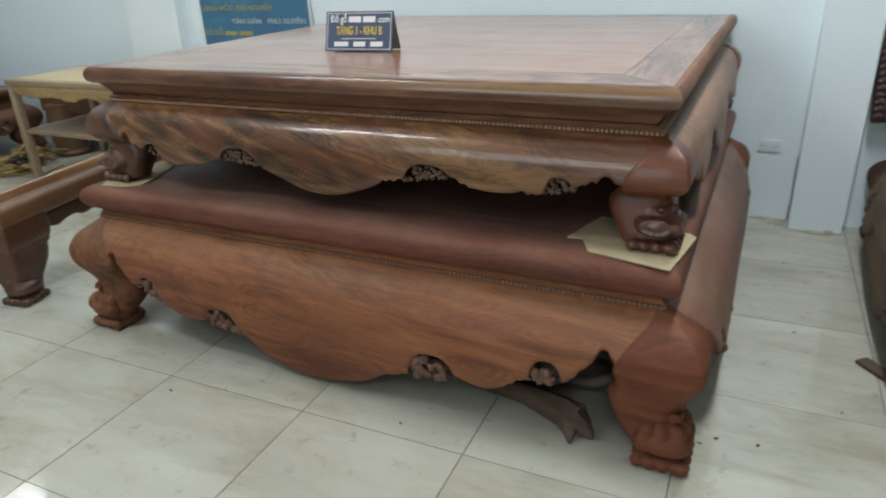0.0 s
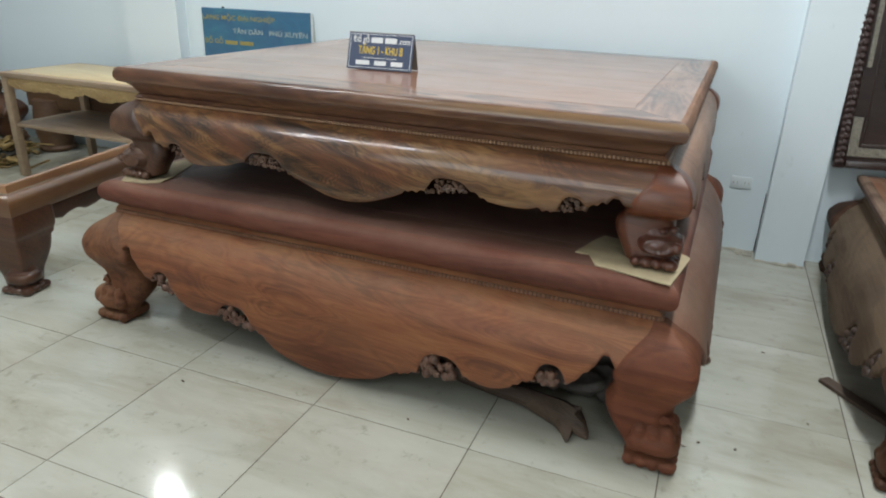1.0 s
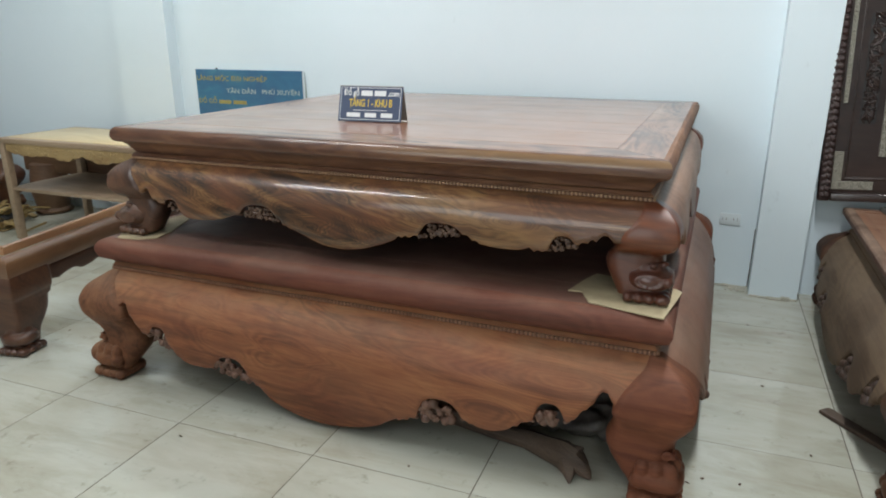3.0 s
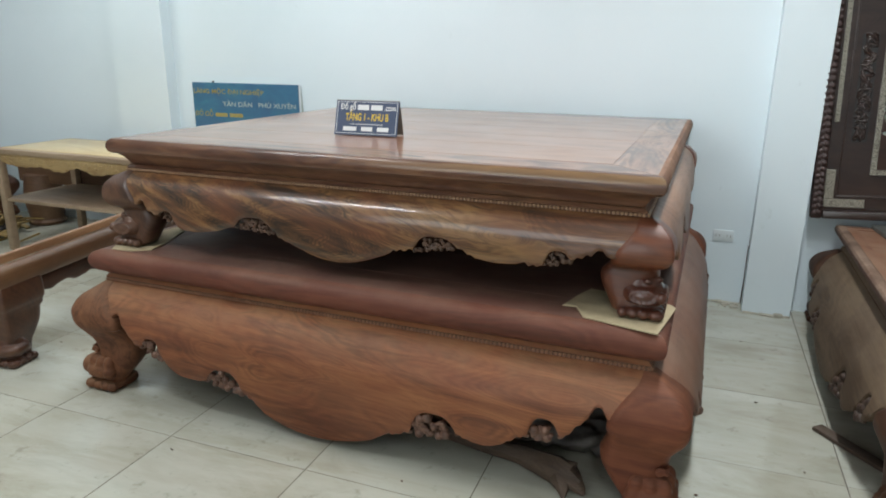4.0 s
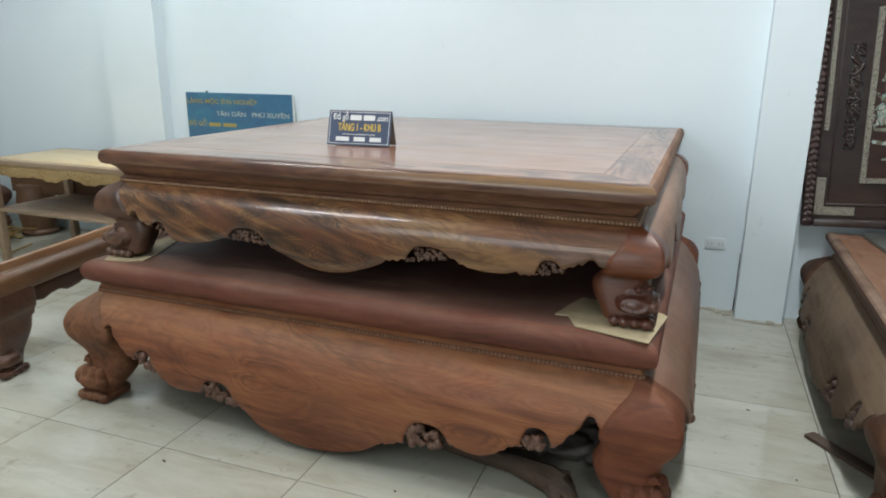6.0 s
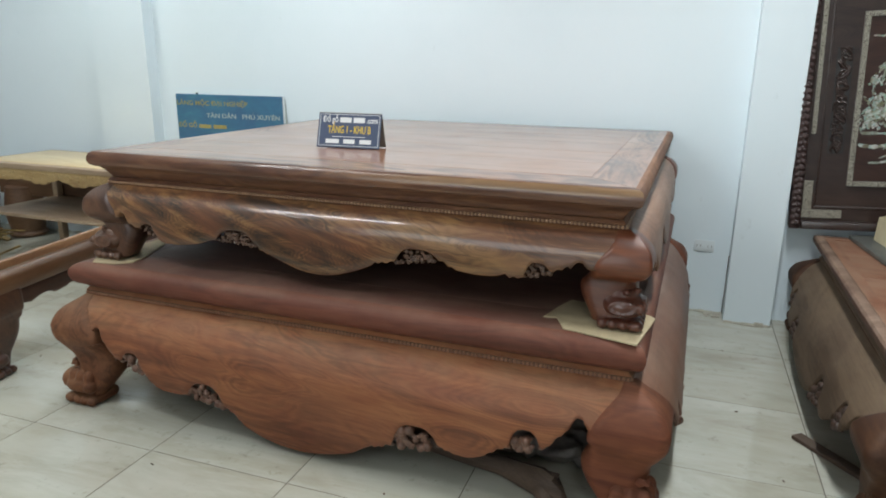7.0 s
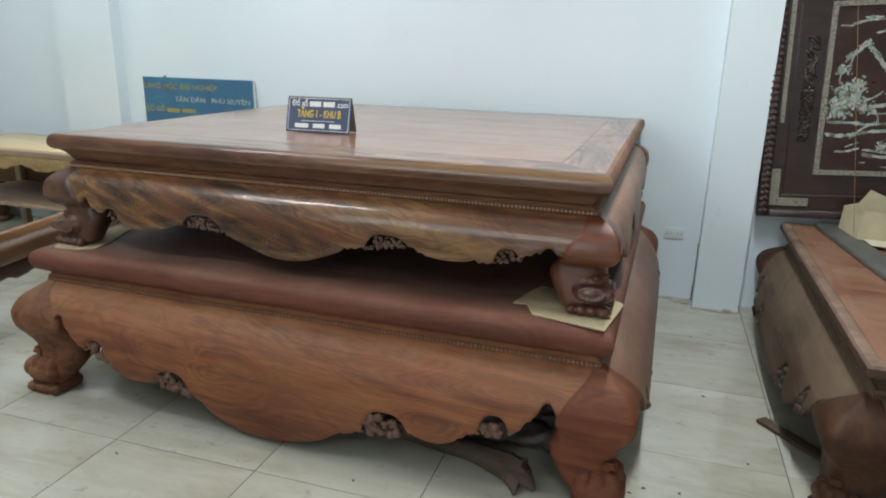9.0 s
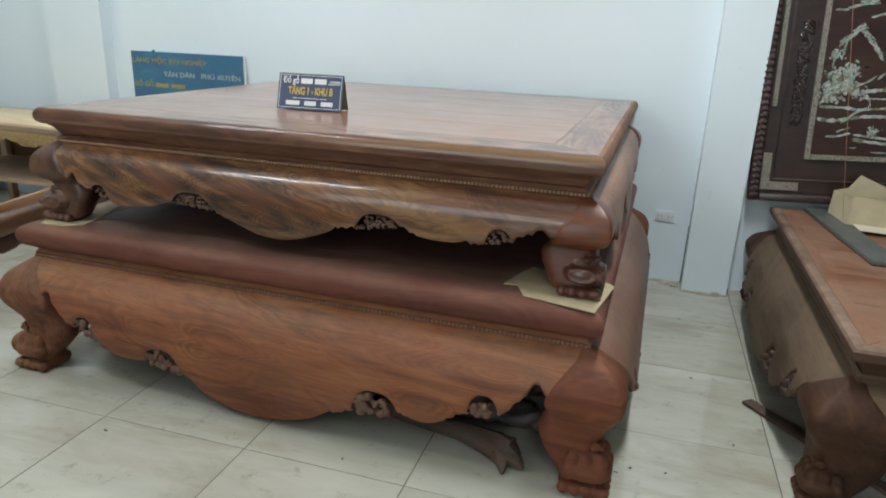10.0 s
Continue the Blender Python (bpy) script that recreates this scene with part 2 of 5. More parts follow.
M_SIDE_TOP = wood("dusty_orange_boards", (0.25, 0.085, 0.040), (0.185, 0.058, 0.028), (0.105, 0.034, 0.020), 2, 1.6, 0, 0.46, dust=1.0, spread=7, bold=0.3, lively=1.0, crisp=1.5, swirl=1.8, blotch=(0.34, 0.22, 0.15), dust_colour=(0.30, 0.185, 0.125))
M_BROWN = wood("lacquered_brown_wood", (0.20, 0.105, 0.048), (0.145, 0.07, 0.033), (0.09, 0.042, 0.022), 4, 1.0, 3, 0.3, coat=0.45, bold=0.15, lively=0.4)
M_BROWN_LEG = wood("lacquered_brown_leg", (0.13, 0.058, 0.025), (0.085, 0.034, 0.017), (0.042, 0.017, 0.010), 3, 1.8, 80, 0.38, coat=0.2, bold=0.2, lively=0.7)
M_BENCH = wood("faded_brown_wood", (0.19, 0.11, 0.060), (0.14, 0.078, 0.042), (0.09, 0.047, 0.027), 4, 1.1, 80, 0.45, dust=0.2, bold=0.2, lively=0.5)
M_HONEY = wood("honey_rim_wood", (0.36, 0.20, 0.095), (0.285, 0.148, 0.070), (0.20, 0.095, 0.045), 4, 1.0, 0, 0.32, coat=0.35, bold=0.15, lively=0.6)
M_PALE = wood("pale_raw_wood", (0.52, 0.38, 0.18), (0.41, 0.285, 0.13), (0.28, 0.18, 0.08), 9, 1.2, 2, 0.5, bold=0.35)
M_PALE_TOP = wood("pale_yellow_tabletop", (0.78, 0.62, 0.33), (0.70, 0.54, 0.27), (0.60, 0.44, 0.21), 7, 1.0, 0, 0.35, coat=0.3, bold=0.15)
M_GREYWOOD = wood("weathered_shelf", (0.44, 0.33, 0.22), (0.35, 0.258, 0.17), (0.24, 0.172, 0.112), 4, 1.4, 0, 0.45, dust=0.3, bold=0.25, lively=0.7)
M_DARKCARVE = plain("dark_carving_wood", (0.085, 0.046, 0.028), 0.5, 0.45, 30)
M_GROOVE = plain("darker_groove", (0.14, 0.075, 0.047), 0.6, 0.25, 30)
# side daybed carvings: shadow under the apron is put into this darker colour
M_CARVE_SHADE = plain("shaded_carved_wood", (0.048, 0.027, 0.018), 0.55, 0.45, 30)
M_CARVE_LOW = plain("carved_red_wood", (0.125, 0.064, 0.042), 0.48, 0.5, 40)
M_BEAD_LOW = plain("dusty_carved_beads", (0.265, 0.135, 0.078), 0.55, 0.3, 40)
M_BEAD_UP = plain("polished_carved_beads", (0.33, 0.20, 0.115), 0.35, 0.3, 40, coat=0.3)
M_FRAME_DARK = wood("black_brown_frame", (0.045, 0.026, 0.021), (0.032, 0.018, 0.015), (0.02, 0.011, 0.010), 8, 1.0, 0, 0.33, coat=0.45, bold=0.3)
M_FRAME_RED = plain("dark_red_carving", (0.038, 0.020, 0.018), 0.45, 0.45, 60, coat=0.1)


def paint_wall():
    g = Graph("white_wall_paint")
    big = g.noise(g.coords(), 0.9, 5, 0.6)
    fine = g.noise(g.coords(), 55.0, 4, 0.6)
    col = g.ramp(big, [(0.25, (0.68, 0.785, 0.83)), (0.5, (0.715, 0.815, 0.86)), (0.75, (0.73, 0.825, 0.87))])
    specks = g.ramp(g.noise(g.coords((1, 1, 0.6), loc=(4, 4, 1)), 6.0, 6, 0.7), [(0.24, (0.80, 0.80, 0.79)), (0.34, (1, 1, 1))])
    col = g.mix(0.6, col, specks, "MULTIPLY")
    return g.finish(col, 0.62, fine, 0.12, 0.002)


def floor_tile():
    g = Graph("polished_marble_tile")
    vec = g.coords((0.7, 2.9, 1), (0, 0, 0), spread=23.0)
    a = g.noise(vec, 2.4, 6, 0.62, 0.8)
    cloud = g.noise(g.coords((1, 1.6, 1), loc=(2, 5, 0), spread=11.0), 1.6, 4, 0.55)
    col = g.ramp(a, [(0.26, (0.445, 0.43, 0.352)), (0.42, (0.50, 0.497, 0.418)), (0.62, (0.54, 0.55, 0.476)), (0.8, (0.52, 0.525, 0.452))])
    col = g.mix(0.5, col, g.ramp(cloud, [(0.3, (0.80, 0.79, 0.74)), (0.6, (1.0, 1.0, 1.0))]), "MULTIPLY")
    dirt = g.noise(g.coords(loc=(1, 8, 3), spread=5.0), 14.0, 7, 0.75)
    col = g.mix(0.55, col, g.ramp(dirt, [(0.30, (0.50, 0.47, 0.41)), (0.42, (1, 1, 1))]), "MULTIPLY")
    smear = g.noise(g.coords((0.5, 1.5, 1), (0, 0, 0), (3, 1, 6), 9.0), 2.6, 6, 0.66, 0.5)
    col = g.mix(0.7, col, g.ramp(smear, [(0.32, (0.70, 0.67, 0.60)), (0.52, (1, 1, 1))]), "MULTIPLY")
    rough = g.math("MULTIPLY_ADD", g.noise(g.coords(loc=(7, 7, 0), spread=5.0), 5.0, 5, 0.6), 0.16, 0.04)
    return g.finish(col, rough, a, 0.01, 0.001, spec=0.8)


M_WALL, M_TILE = paint_wall(), floor_tile()
M_GROUT = plain("dark_grout", (0.105, 0.085, 0.065), 0.85, 0.3, 25)
M_CEIL = plain("white_ceiling", (0.78, 0.80, 0.80), 0.8, 0.05, 3)
M_CARDBOARD = plain("kraft_cardboard", (0.42, 0.345, 0.215), 0.8, 0.14, 18, bump=0.2)
M_CARDBOX = plain("pale_cardboard", (0.53, 0.47, 0.31), 0.75, 0.1, 14)
M_CREAM_FOAM = plain("cream_foam", (0.72, 0.66, 0.52), 0.8, 0.08, 14)
M_NAVY = plain("navy_card", (0.045, 0.068, 0.13), 0.35, 0.08, 6, coat=0.3)
M_CARD_BACK = plain("grey_card_back", (0.24, 0.22, 0.185), 0.5, 0.1, 8)
M_WHITE_INK = plain("white_ink", (0.75, 0.77, 0.78), 0.5, 0.03)
M_YELLOW_INK = plain("yellow_ink", (0.72, 0.50, 0.04), 0.5, 0.05)
M_GOLD_INK = plain("gold_ink", (0.36, 0.30, 0.10), 0.5, 0.15, 30)
M_PALE_INK = plain("pale_ink", (0.42, 0.48, 0.46), 0.5, 0.12, 30)
M_PLASTIC = plain("white_plastic", (0.67, 0.74, 0.76), 0.4, 0.03)
M_HOLE = plain("black_slot", (0.02, 0.02, 0.02), 0.6, 0.1)
M_SLOT = plain("grey_slot", (0.34, 0.35, 0.35), 0.5, 0.1)
M_STEEL = plain("grey_slab", (0.115, 0.122, 0.113), 0.45, 0.25, 9)
M_STRING = plain("orange_string", (0.36, 0.19, 0.10), 0.7, 0.1)
M_CURB = plain("concrete_grout", (0.44, 0.42, 0.35), 0.85, 0.3, 12, bump=0.4)
M_ROOTS = wood("grey_old_root", (0.115, 0.078, 0.054), (0.08, 0.053, 0.037), (0.045, 0.029, 0.021), 6, 2.6, 10, 0.65, dust=0.4, dust_colour=(0.20, 0.16, 0.13))
M_YELLOW_SCRAP = plain("yellow_scrap", (0.30, 0.205, 0.075), 0.65, 0.5, 14)
M_BAG = plain("grey_plastic_bag", (0.13, 0.115, 0.10), 0.65, 0.6, 9, bump=0.6)


def sign_print():
    g = Graph("blue_sign_print")
    n = g.noise(g.coords((2.0, 1, 3.0)), 2.0, 4, 0.6, 0.6)
    col = g.ramp(n, [(0.3, (0.050, 0.125, 0.235)), (0.55, (0.055, 0.175, 0.285)), (0.75, (0.075, 0.25, 0.31))])
    return g.finish(col, 0.35, None)


def mother_of_pearl():
    g = Graph("mother_of_pearl")
    v = g.node("ShaderNodeTexVoronoi")
    v.inputs["Scale"].default_value = 55.0
    g.link(g.coords(), v.inputs["Vector"])
    geo = g.node("ShaderNodeNewGeometry")
    n = g.math("MULTIPLY_ADD", geo.outputs["Random Per Island"], 0.5, g.math("MULTIPLY", g.noise(g.coords(), 16.0, 4, 0.6), 0.55))
    col = g.ramp(n, [(0.3, (0.19, 0.185, 0.12)), (0.44, (0.34, 0.36, 0.30)), (0.54, (0.27, 0.42, 0.37)), (0.66, (0.56, 0.59, 0.53)), (0.80, (0.38, 0.32, 0.31))])
    col = g.mix(0.07, col, v.outputs["Color"], "SOFT_LIGHT")
    return g.finish(col, 0.22, v.outputs["Distance"], 0.2, 0.001, metal=0.25, coat=0.4)


def pearl_border():
    g = Graph("pearl_mosaic_border")
    v = g.node("ShaderNodeTexVoronoi")
    v.inputs["Scale"].default_value = 210.0
    g.link(g.coords(), v.inputs["Vector"])
    col = g.ramp(v.outputs["Distance"], [(0.1, (0.44, 0.43, 0.37)), (0.45, (0.30, 0.285, 0.23)), (0.75, (0.09, 0.075, 0.06))])
    return g.finish(col, 0.3, v.outputs["Distance"], 0.3, 0.001, metal=0.1, coat=0.3)


M_SIGN, M_PEARL, M_BORDER = sign_print(), mother_of_pearl(), pearl_border()

# ---- mesh helpers ----
TAU = math.tau


def link_mesh(name, verts, faces, mat, parent=None, label="", smooth=35, matrix=None):
    me = bpy.data.meshes.new(name)
    me.from_pydata([tuple(v) for v in verts], [], faces)
    bm = bmesh.new()
    bm.from_mesh(me)
    bmesh.ops.recalc_face_normals(bm, faces=bm.faces)
    bm.to_mesh(me)
    bm.free()
    if smooth:
        me.polygons.foreach_set("use_smooth", [True] * len(me.polygons))
        me.set_sharp_from_angle(angle=radians(smooth))
    me.materials.append(mat)
    ob = new(name, me)
    if parent is not None:
        ob.parent = parent
    if matrix is not None:
        ob.matrix_basis = matrix
    if label:
        ob["label"] = label
    return ob


def part(name, bm, mat, parent=None, label="", smooth=35, matrix=None):
    bmesh.ops.recalc_face_normals(bm, faces=bm.faces)
    me = bpy.data.meshes.new(name)
    bm.to_mesh(me)
    bm.free()
    if smooth:
        me.polygons.foreach_set("use_smooth", [True] * len(me.polygons))
        me.set_sharp_from_angle(angle=radians(smooth))
    me.materials.append(mat)
    ob = new(name, me)
    if parent is not None:
        ob.parent = parent
    if matrix is not None:
        ob.matrix_basis = matrix
    if label:
        ob["label"] = label
    return ob


def fuse(ob, voxel):
    """Melts the lumps of a carving into one skin."""
    mod = ob.modifiers.new("fuse", "REMESH")
    mod.mode, mod.voxel_size, mod.use_smooth_shade = "VOXEL", voxel, True
    me = bpy.data.meshes.new_from_object(ob.evaluated_get(bpy.context.evaluated_depsgraph_get()))
    ob.modifiers.clear()
    ob.data = me
    return ob


def box_bm(lo, hi, bevel=0.0, segs=2, bm=None):
    bm = bm or bmesh.new()
    c = [(a + b) / 2 for a, b in zip(lo, hi)]
    s = [b - a for a, b in zip(lo, hi)]
    got = bmesh.ops.create_cube(bm, size=1.0, matrix=Matrix.LocRotScale(c, None, s))
    if bevel:
        edges = {e for v in got["verts"] for e in v.link_edges}
        bmesh.ops.bevel(bm, geom=list(edges), offset=bevel, segments=segs, affect="EDGES", profile=0.5)
    return bm


def blob(bm, centre, radii, rot=0.0, level=2):
    m = Matrix.Translation(centre) @ Matrix.Rotation(rot, 4, "Z") @ Matrix.Diagonal((*radii, 1))
    bmesh.ops.create_icosphere(bm, subdivisions=level, radius=1.0, matrix=m)


def thing(name, label, category, group="", place=(0, 0, 0), turn=0.0):
    ob = tagged(new(name), label, category, group)
    ob.empty_display_size = 0.1
    ob.matrix_world = pose(*place, 0, 0, turn)
    return ob


@functools.lru_cache(maxsize=None)
def slopes(table):
    """Slopes of a smooth curve through the table that never overshoots."""
    steps = [(y1 - y0) / (x1 - x0) for (x0, y0), (x1, y1) in zip(table, table[1:])]
    inner = [0.0 if p * q <= 0 else 2 * p * q / (p + q) for p, q in zip(steps, steps[1:])]
    return [steps[0], *inner, steps[-1]]


def lerp_table(table, x):
    table = tuple(table)
    if x <= table[0][0]:
        return table[0][1]
    m = slopes(table)
    for i, ((x0, y0), (x1, y1)) in enumerate(zip(table, table[1:])):
        if x <= x1:
            w = x1 - x0
            f = (x - x0) / w
            return (y0 * (1 + 2 * f) * (1 - f) ** 2 + w * m[i] * f * (1 - f) ** 2 + y1 * f * f * (3 - 2 * f) + w * m[i + 1] * f * f * (f - 1))
    return table[-1][1]


def rail_mesh(name, profile, L, D, mat, parent, k, label=""):
    """A moulding along one side, mitred at both ends; profile: closed loop of (offset outwards, z)."""
    n = len(profile)
    verts = [(s * (L + o), -(D + o), z) for s in (-1, 1) for o, z in profile]
    faces = [(i, (i + 1) % n, n + (i + 1) % n, n + i) for i in range(n)]
    faces += [tuple(range(n)), tuple(range(2 * n - 1, n - 1, -1))]
    return link_mesh(name, verts, faces, mat, parent, label, 30, pose(0, 0, 0, 0, 0, 90 * k))


def bead_mesh(L, D, off, z, r, step, mat, parent, k, ledge):
    """A row of small carved beads in a grooved strip along one side, under a sloping ledge."""
    n = int(2 * (L + off) / step)
    verts, faces = [], []
    for i in range(n):
        x = -(L + off) + (i + 0.5) * step
        b = len(verts)
        verts.append((x, -(D + off) - r, z))
        for a in range(6):
            verts.append((x + 0.9 * r * math.cos(a * TAU / 6), -(D + off) + 0.2 * r, z + r * math.sin(a * TAU / 6)))
        mid = len(verts)
        for a in range(6):
            verts.append((x + 0.62 * r * math.cos(a * TAU / 6), -(D + off) - 0.7 * r, z + 0.7 * r * math.sin(a * TAU / 6)))
        for a in range(6):
            c = (a + 1) % 6
            faces.append((b, mid + a, mid + c))
            faces.append((mid + a, b + 1 + a, b + 1 + c, mid + c))
    b, e = len(verts), L + off
    strip = ((0.012, 3.3 * r), (0.003, 1.75 * r), (0.0, 1.45 * r), (0.003, 1.1 * r), (0.003, -1.1 * r), (0.0, -1.4 * r), (0.001, -1.75 * r), (0.014, -1.75 * r), (0.024, 0.0))
    for x in (-1, 1):
        for dy, dz in strip:
            verts.append((x * (e - dy), -(D + off - dy), z + dz))
    n = len(strip)
    faces += [(b + i, b + (i + 1) % n, b + n + (i + 1) % n, b + n + i) for i in range(n)]
    ob = link_mesh("bead_moulding", verts, faces, mat, parent, "", 60, pose(0, 0, 0, 0, 0, 90 * k))
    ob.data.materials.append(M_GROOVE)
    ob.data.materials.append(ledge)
    # the recessed face behind the beads takes a darker colour than the ledge
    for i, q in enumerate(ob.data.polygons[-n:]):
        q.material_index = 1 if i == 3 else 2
    return tagged(ob, kind="stuff")


def scallop(spec, x):
    """The height of an apron's lower edge at x from its middle."""
    z = lerp_table(spec["edge"], x)
    for lo, hi in spec["teeth"]:
        if lo < x < hi:
            f = math.sin(math.pi * (x - lo) / (hi - lo)) ** 0.4
            z += 0.010 * f * (abs(math.sin(math.pi * (x - lo) / 0.030)) - 0.6)
    for mid, half, top in spec["arches"]:
        if abs(x - mid) < half:
            z = max(z, top - (top - z) * (abs(x - mid) / half) ** 3.2)
    return z


def kick(spec, z):
    """How far an end board has flared out at the height z, growing towards its lower edge."""
    return min(spec["kick"][1], ((spec["apron"][0][1] - z) / 0.13) ** spec["kick"][0])


def apron_mesh(spec, L, D, mat, parent, k, label="", flare=0.0):
    """A bulging carved apron board with its scalloped lower edge, 28 mm thick."""
    ratio = L / spec["half"]
    span = L + 0.0
    cols, rows = int(span * 2 / 0.0085), 12
    outer, inner = [], []
    ztop = spec["apron"][0][1]
    bulge = [(-z, o) for o, z in spec["apron"]]
    for i in range(cols + 1):
        x = -span + 2 * span * i / cols
        zl = scallop(spec, x / ratio)
        mid, half, top = spec["notch"]
        d = abs(abs(x) / ratio - mid)
        if d < half:
            zl = max(zl, top - (top - zl) * (d / half) ** 3.2)
        for j in range(rows + 1):
            z = ztop + (zl - ztop) * (j / rows) ** 0.9
            f = max(0.0, (abs(x) / L - 0.8) / 0.2)
            o = lerp_table(bulge, -z) + flare * kick(spec, z) * (1 - 0.75 * min(1.0, f))
            # the edge is eased where it was rounded over by hand
            ease = 0.006 if j == rows else 0.0
            outer.append((x * (1 + f * (o - 0.0015) / L), -(D + o - ease), z))
            inner.append((x * (1 + f * (o - 0.0295) / L), -(D + o - 0.028), z + (0.004 if j == rows else 0)))
    n, m = len(outer), rows + 1
    faces = []
    for i in range(cols):
        for j in range(rows):
            a = i * m + j
            faces.append((a, a + 1, a + m + 1, a + m))
            faces.append((n + a, n + a + m, n + a + m + 1, n + a + 1))
        a = i * m + rows
        faces.append((a, n + a, n + a + m, a + m))
        a = i * m
        faces.append((a, a + m, n + a + m, n + a))
    for i in (0, cols):
        for j in range(rows):
            a = i * m + j
            faces.append((a, n + a, n + a + 1, a + 1))
    return link_mesh("apron", outer + inner, faces, mat, parent, label, 50, pose(0, 0, 0, 0, 0, 90 * k))


def carving_mesh(spec, L, D, x, half, top, mat, apron, seed, flare=0.0):
    """A pierced cluster of carved fruit, blossoms and leaves that fills an arch of the apron."""
    rnd = random.Random(seed)
    bm = bmesh.new()
    ratio = L / spec["half"]
    ends = [scallop(spec, (x + q * half) / ratio) for q in (-1.02, 1.02)]
    small = spec["carve"]
    bulge = [(-z, q) for q, z in spec["apron"]]
    step = 0.027 * small
    rows = max(2, int((top - min(ends)) / step + 1.2))
    cols = max(2, round(2 * half / step))

    def lump(u, z, r, tall=1.0, back=0.0):
        o = lerp_table(bulge, -z) + flare * kick(spec, z)
        y = -(D + o - spec["proud"]) + rnd.uniform(-0.004, 0.004) + back
        blob(bm, (x + u * half, y, z), (r * rnd.uniform(0.9, 1.15), r * 0.95, r * tall), 0, 2)

    for j in range(rows):
        for i in range(cols + 1):
            u = -0.97 + 1.94 * (i + 0.5 * (j % 2) + rnd.uniform(-0.2, 0.2)) / cols
            base = ends[0] + (ends[1] - ends[0]) * (u + 1) / 2
            roof = top - (top - base) * abs(u) ** 3.2
            z = base - 0.004 * small + (j + rnd.uniform(-0.2, 0.2)) * step * 0.9
            r = rnd.uniform(0.42, 0.56) * step
            if abs(u) > 0.99 or z + 0.45 * r > roof - 0.004 * small:
                continue
            if rnd.random() < spec["fruit"]:
                # a round fruit with a leaf and a bud beside it
                lump(u, z, r * 0.95, 1.08)
                a = rnd.uniform(0, TAU)
                lump(u + 1.0 * r * math.cos(a) / half, z + 0.9 * r * math.sin(a), r * 0.5, 0.9, 0.004)
                lump(u - 0.9 * r * math.cos(a) / half, z + 0.8 * r * math.sin(a), r * 0.38, 1.3, 0.002)
            else:
                # a blossom of small petals
                for p in range(5):
                    a = p * TAU / 5 + rnd.uniform(0, 1)
                    lump(u + 0.62 * r * math.cos(a) / half, z + 0.62 * r * math.sin(a), r * 0.44)
                lump(u, z, r * 0.3, 1.0, -0.003)
            lump(u, z, r * 0.8, 1.0, 0.012)
    # stems and leaf tips that hang along both shoulders
    for q in (-1, 1):
        for i in range(5):
            u = q * (1.0 + 0.06 * i)
            zb = scallop(spec, (x + u * half) / ratio)
            lump(u, zb - 0.001, step * (0.30 - 0.035 * i), 0.8, 0.004)
    return fuse(part("carving", bm, mat, apron, "", 60), 0.0027 if small > 1 else 0.0020)


def leg_mesh(spec):
    """A cabriole corner leg: a bulging knee that narrows to a waist above the foot."""
    table = spec["leg"]
    seg = 7
    verts, faces, ring = [], [], None
    zs = []
    rows = [table[0], *table, table[-1]]
    for a, b, c, d in zip(rows, rows[1:], rows[2:], rows[3:]):
        for t in (0.0, 0.25, 0.5, 0.75):
            zs.append(tuple(0.5 * (2 * q + (u - p) * t + (2 * p - 5 * q + 4 * u - v) * t * t + (3 * q - p - 3 * u + v) * t ** 3)
                            for p, q, u, v in zip(a, b, c, d)))
    zs.append(table[-1])
    for z, o, w, r in zs:
        q = min(0.2 * w, 0.03) if z > 0.62 * table[0][0] else 0.25 * w
        big = 0.74 * w
        loop = []
        # outward is +x and -y; corners: outer, front-inner, inner, side-inner
        for cx, cy, rad, a0 in ((o - r, -(o - r), r, -90), (o - q, -(o - w + q), q, 0), (o - w + big, -(o - w + big), big, 90), (o - w + q, -(o - q), q, 180)):
            for i in range(seg + 1):
                a = radians(a0 + 90 * i / seg)
                loop.append((cx + rad * math.cos(a), cy + rad * math.sin(a), z))
        b = len(verts)
        verts += loop
        n = len(loop)
        if ring is not None:
            faces += [(ring + i, ring + (i + 1) % n, b + (i + 1) % n, b + i) for i in range(n)]
        ring = b
    faces.append(tuple(range(n)))
    faces.append(tuple(range(ring, ring + n)))
    return verts, faces


def squircle(bm, centre, radii, power=3.5, rot=0.0, level=3):
    """A rounded block: a sphere pushed out towards its box."""
    made = bmesh.ops.create_icosphere(bm, subdivisions=level, radius=1.0)["verts"]
    m = Matrix.Translation(centre) @ Matrix.Rotation(rot, 4, "Z") @ Matrix.Diagonal((*radii, 1))
    for v in made:
        f = sum(abs(q) ** power for q in v.co) ** (-1 / power)
        v.co = m @ (v.co * f)


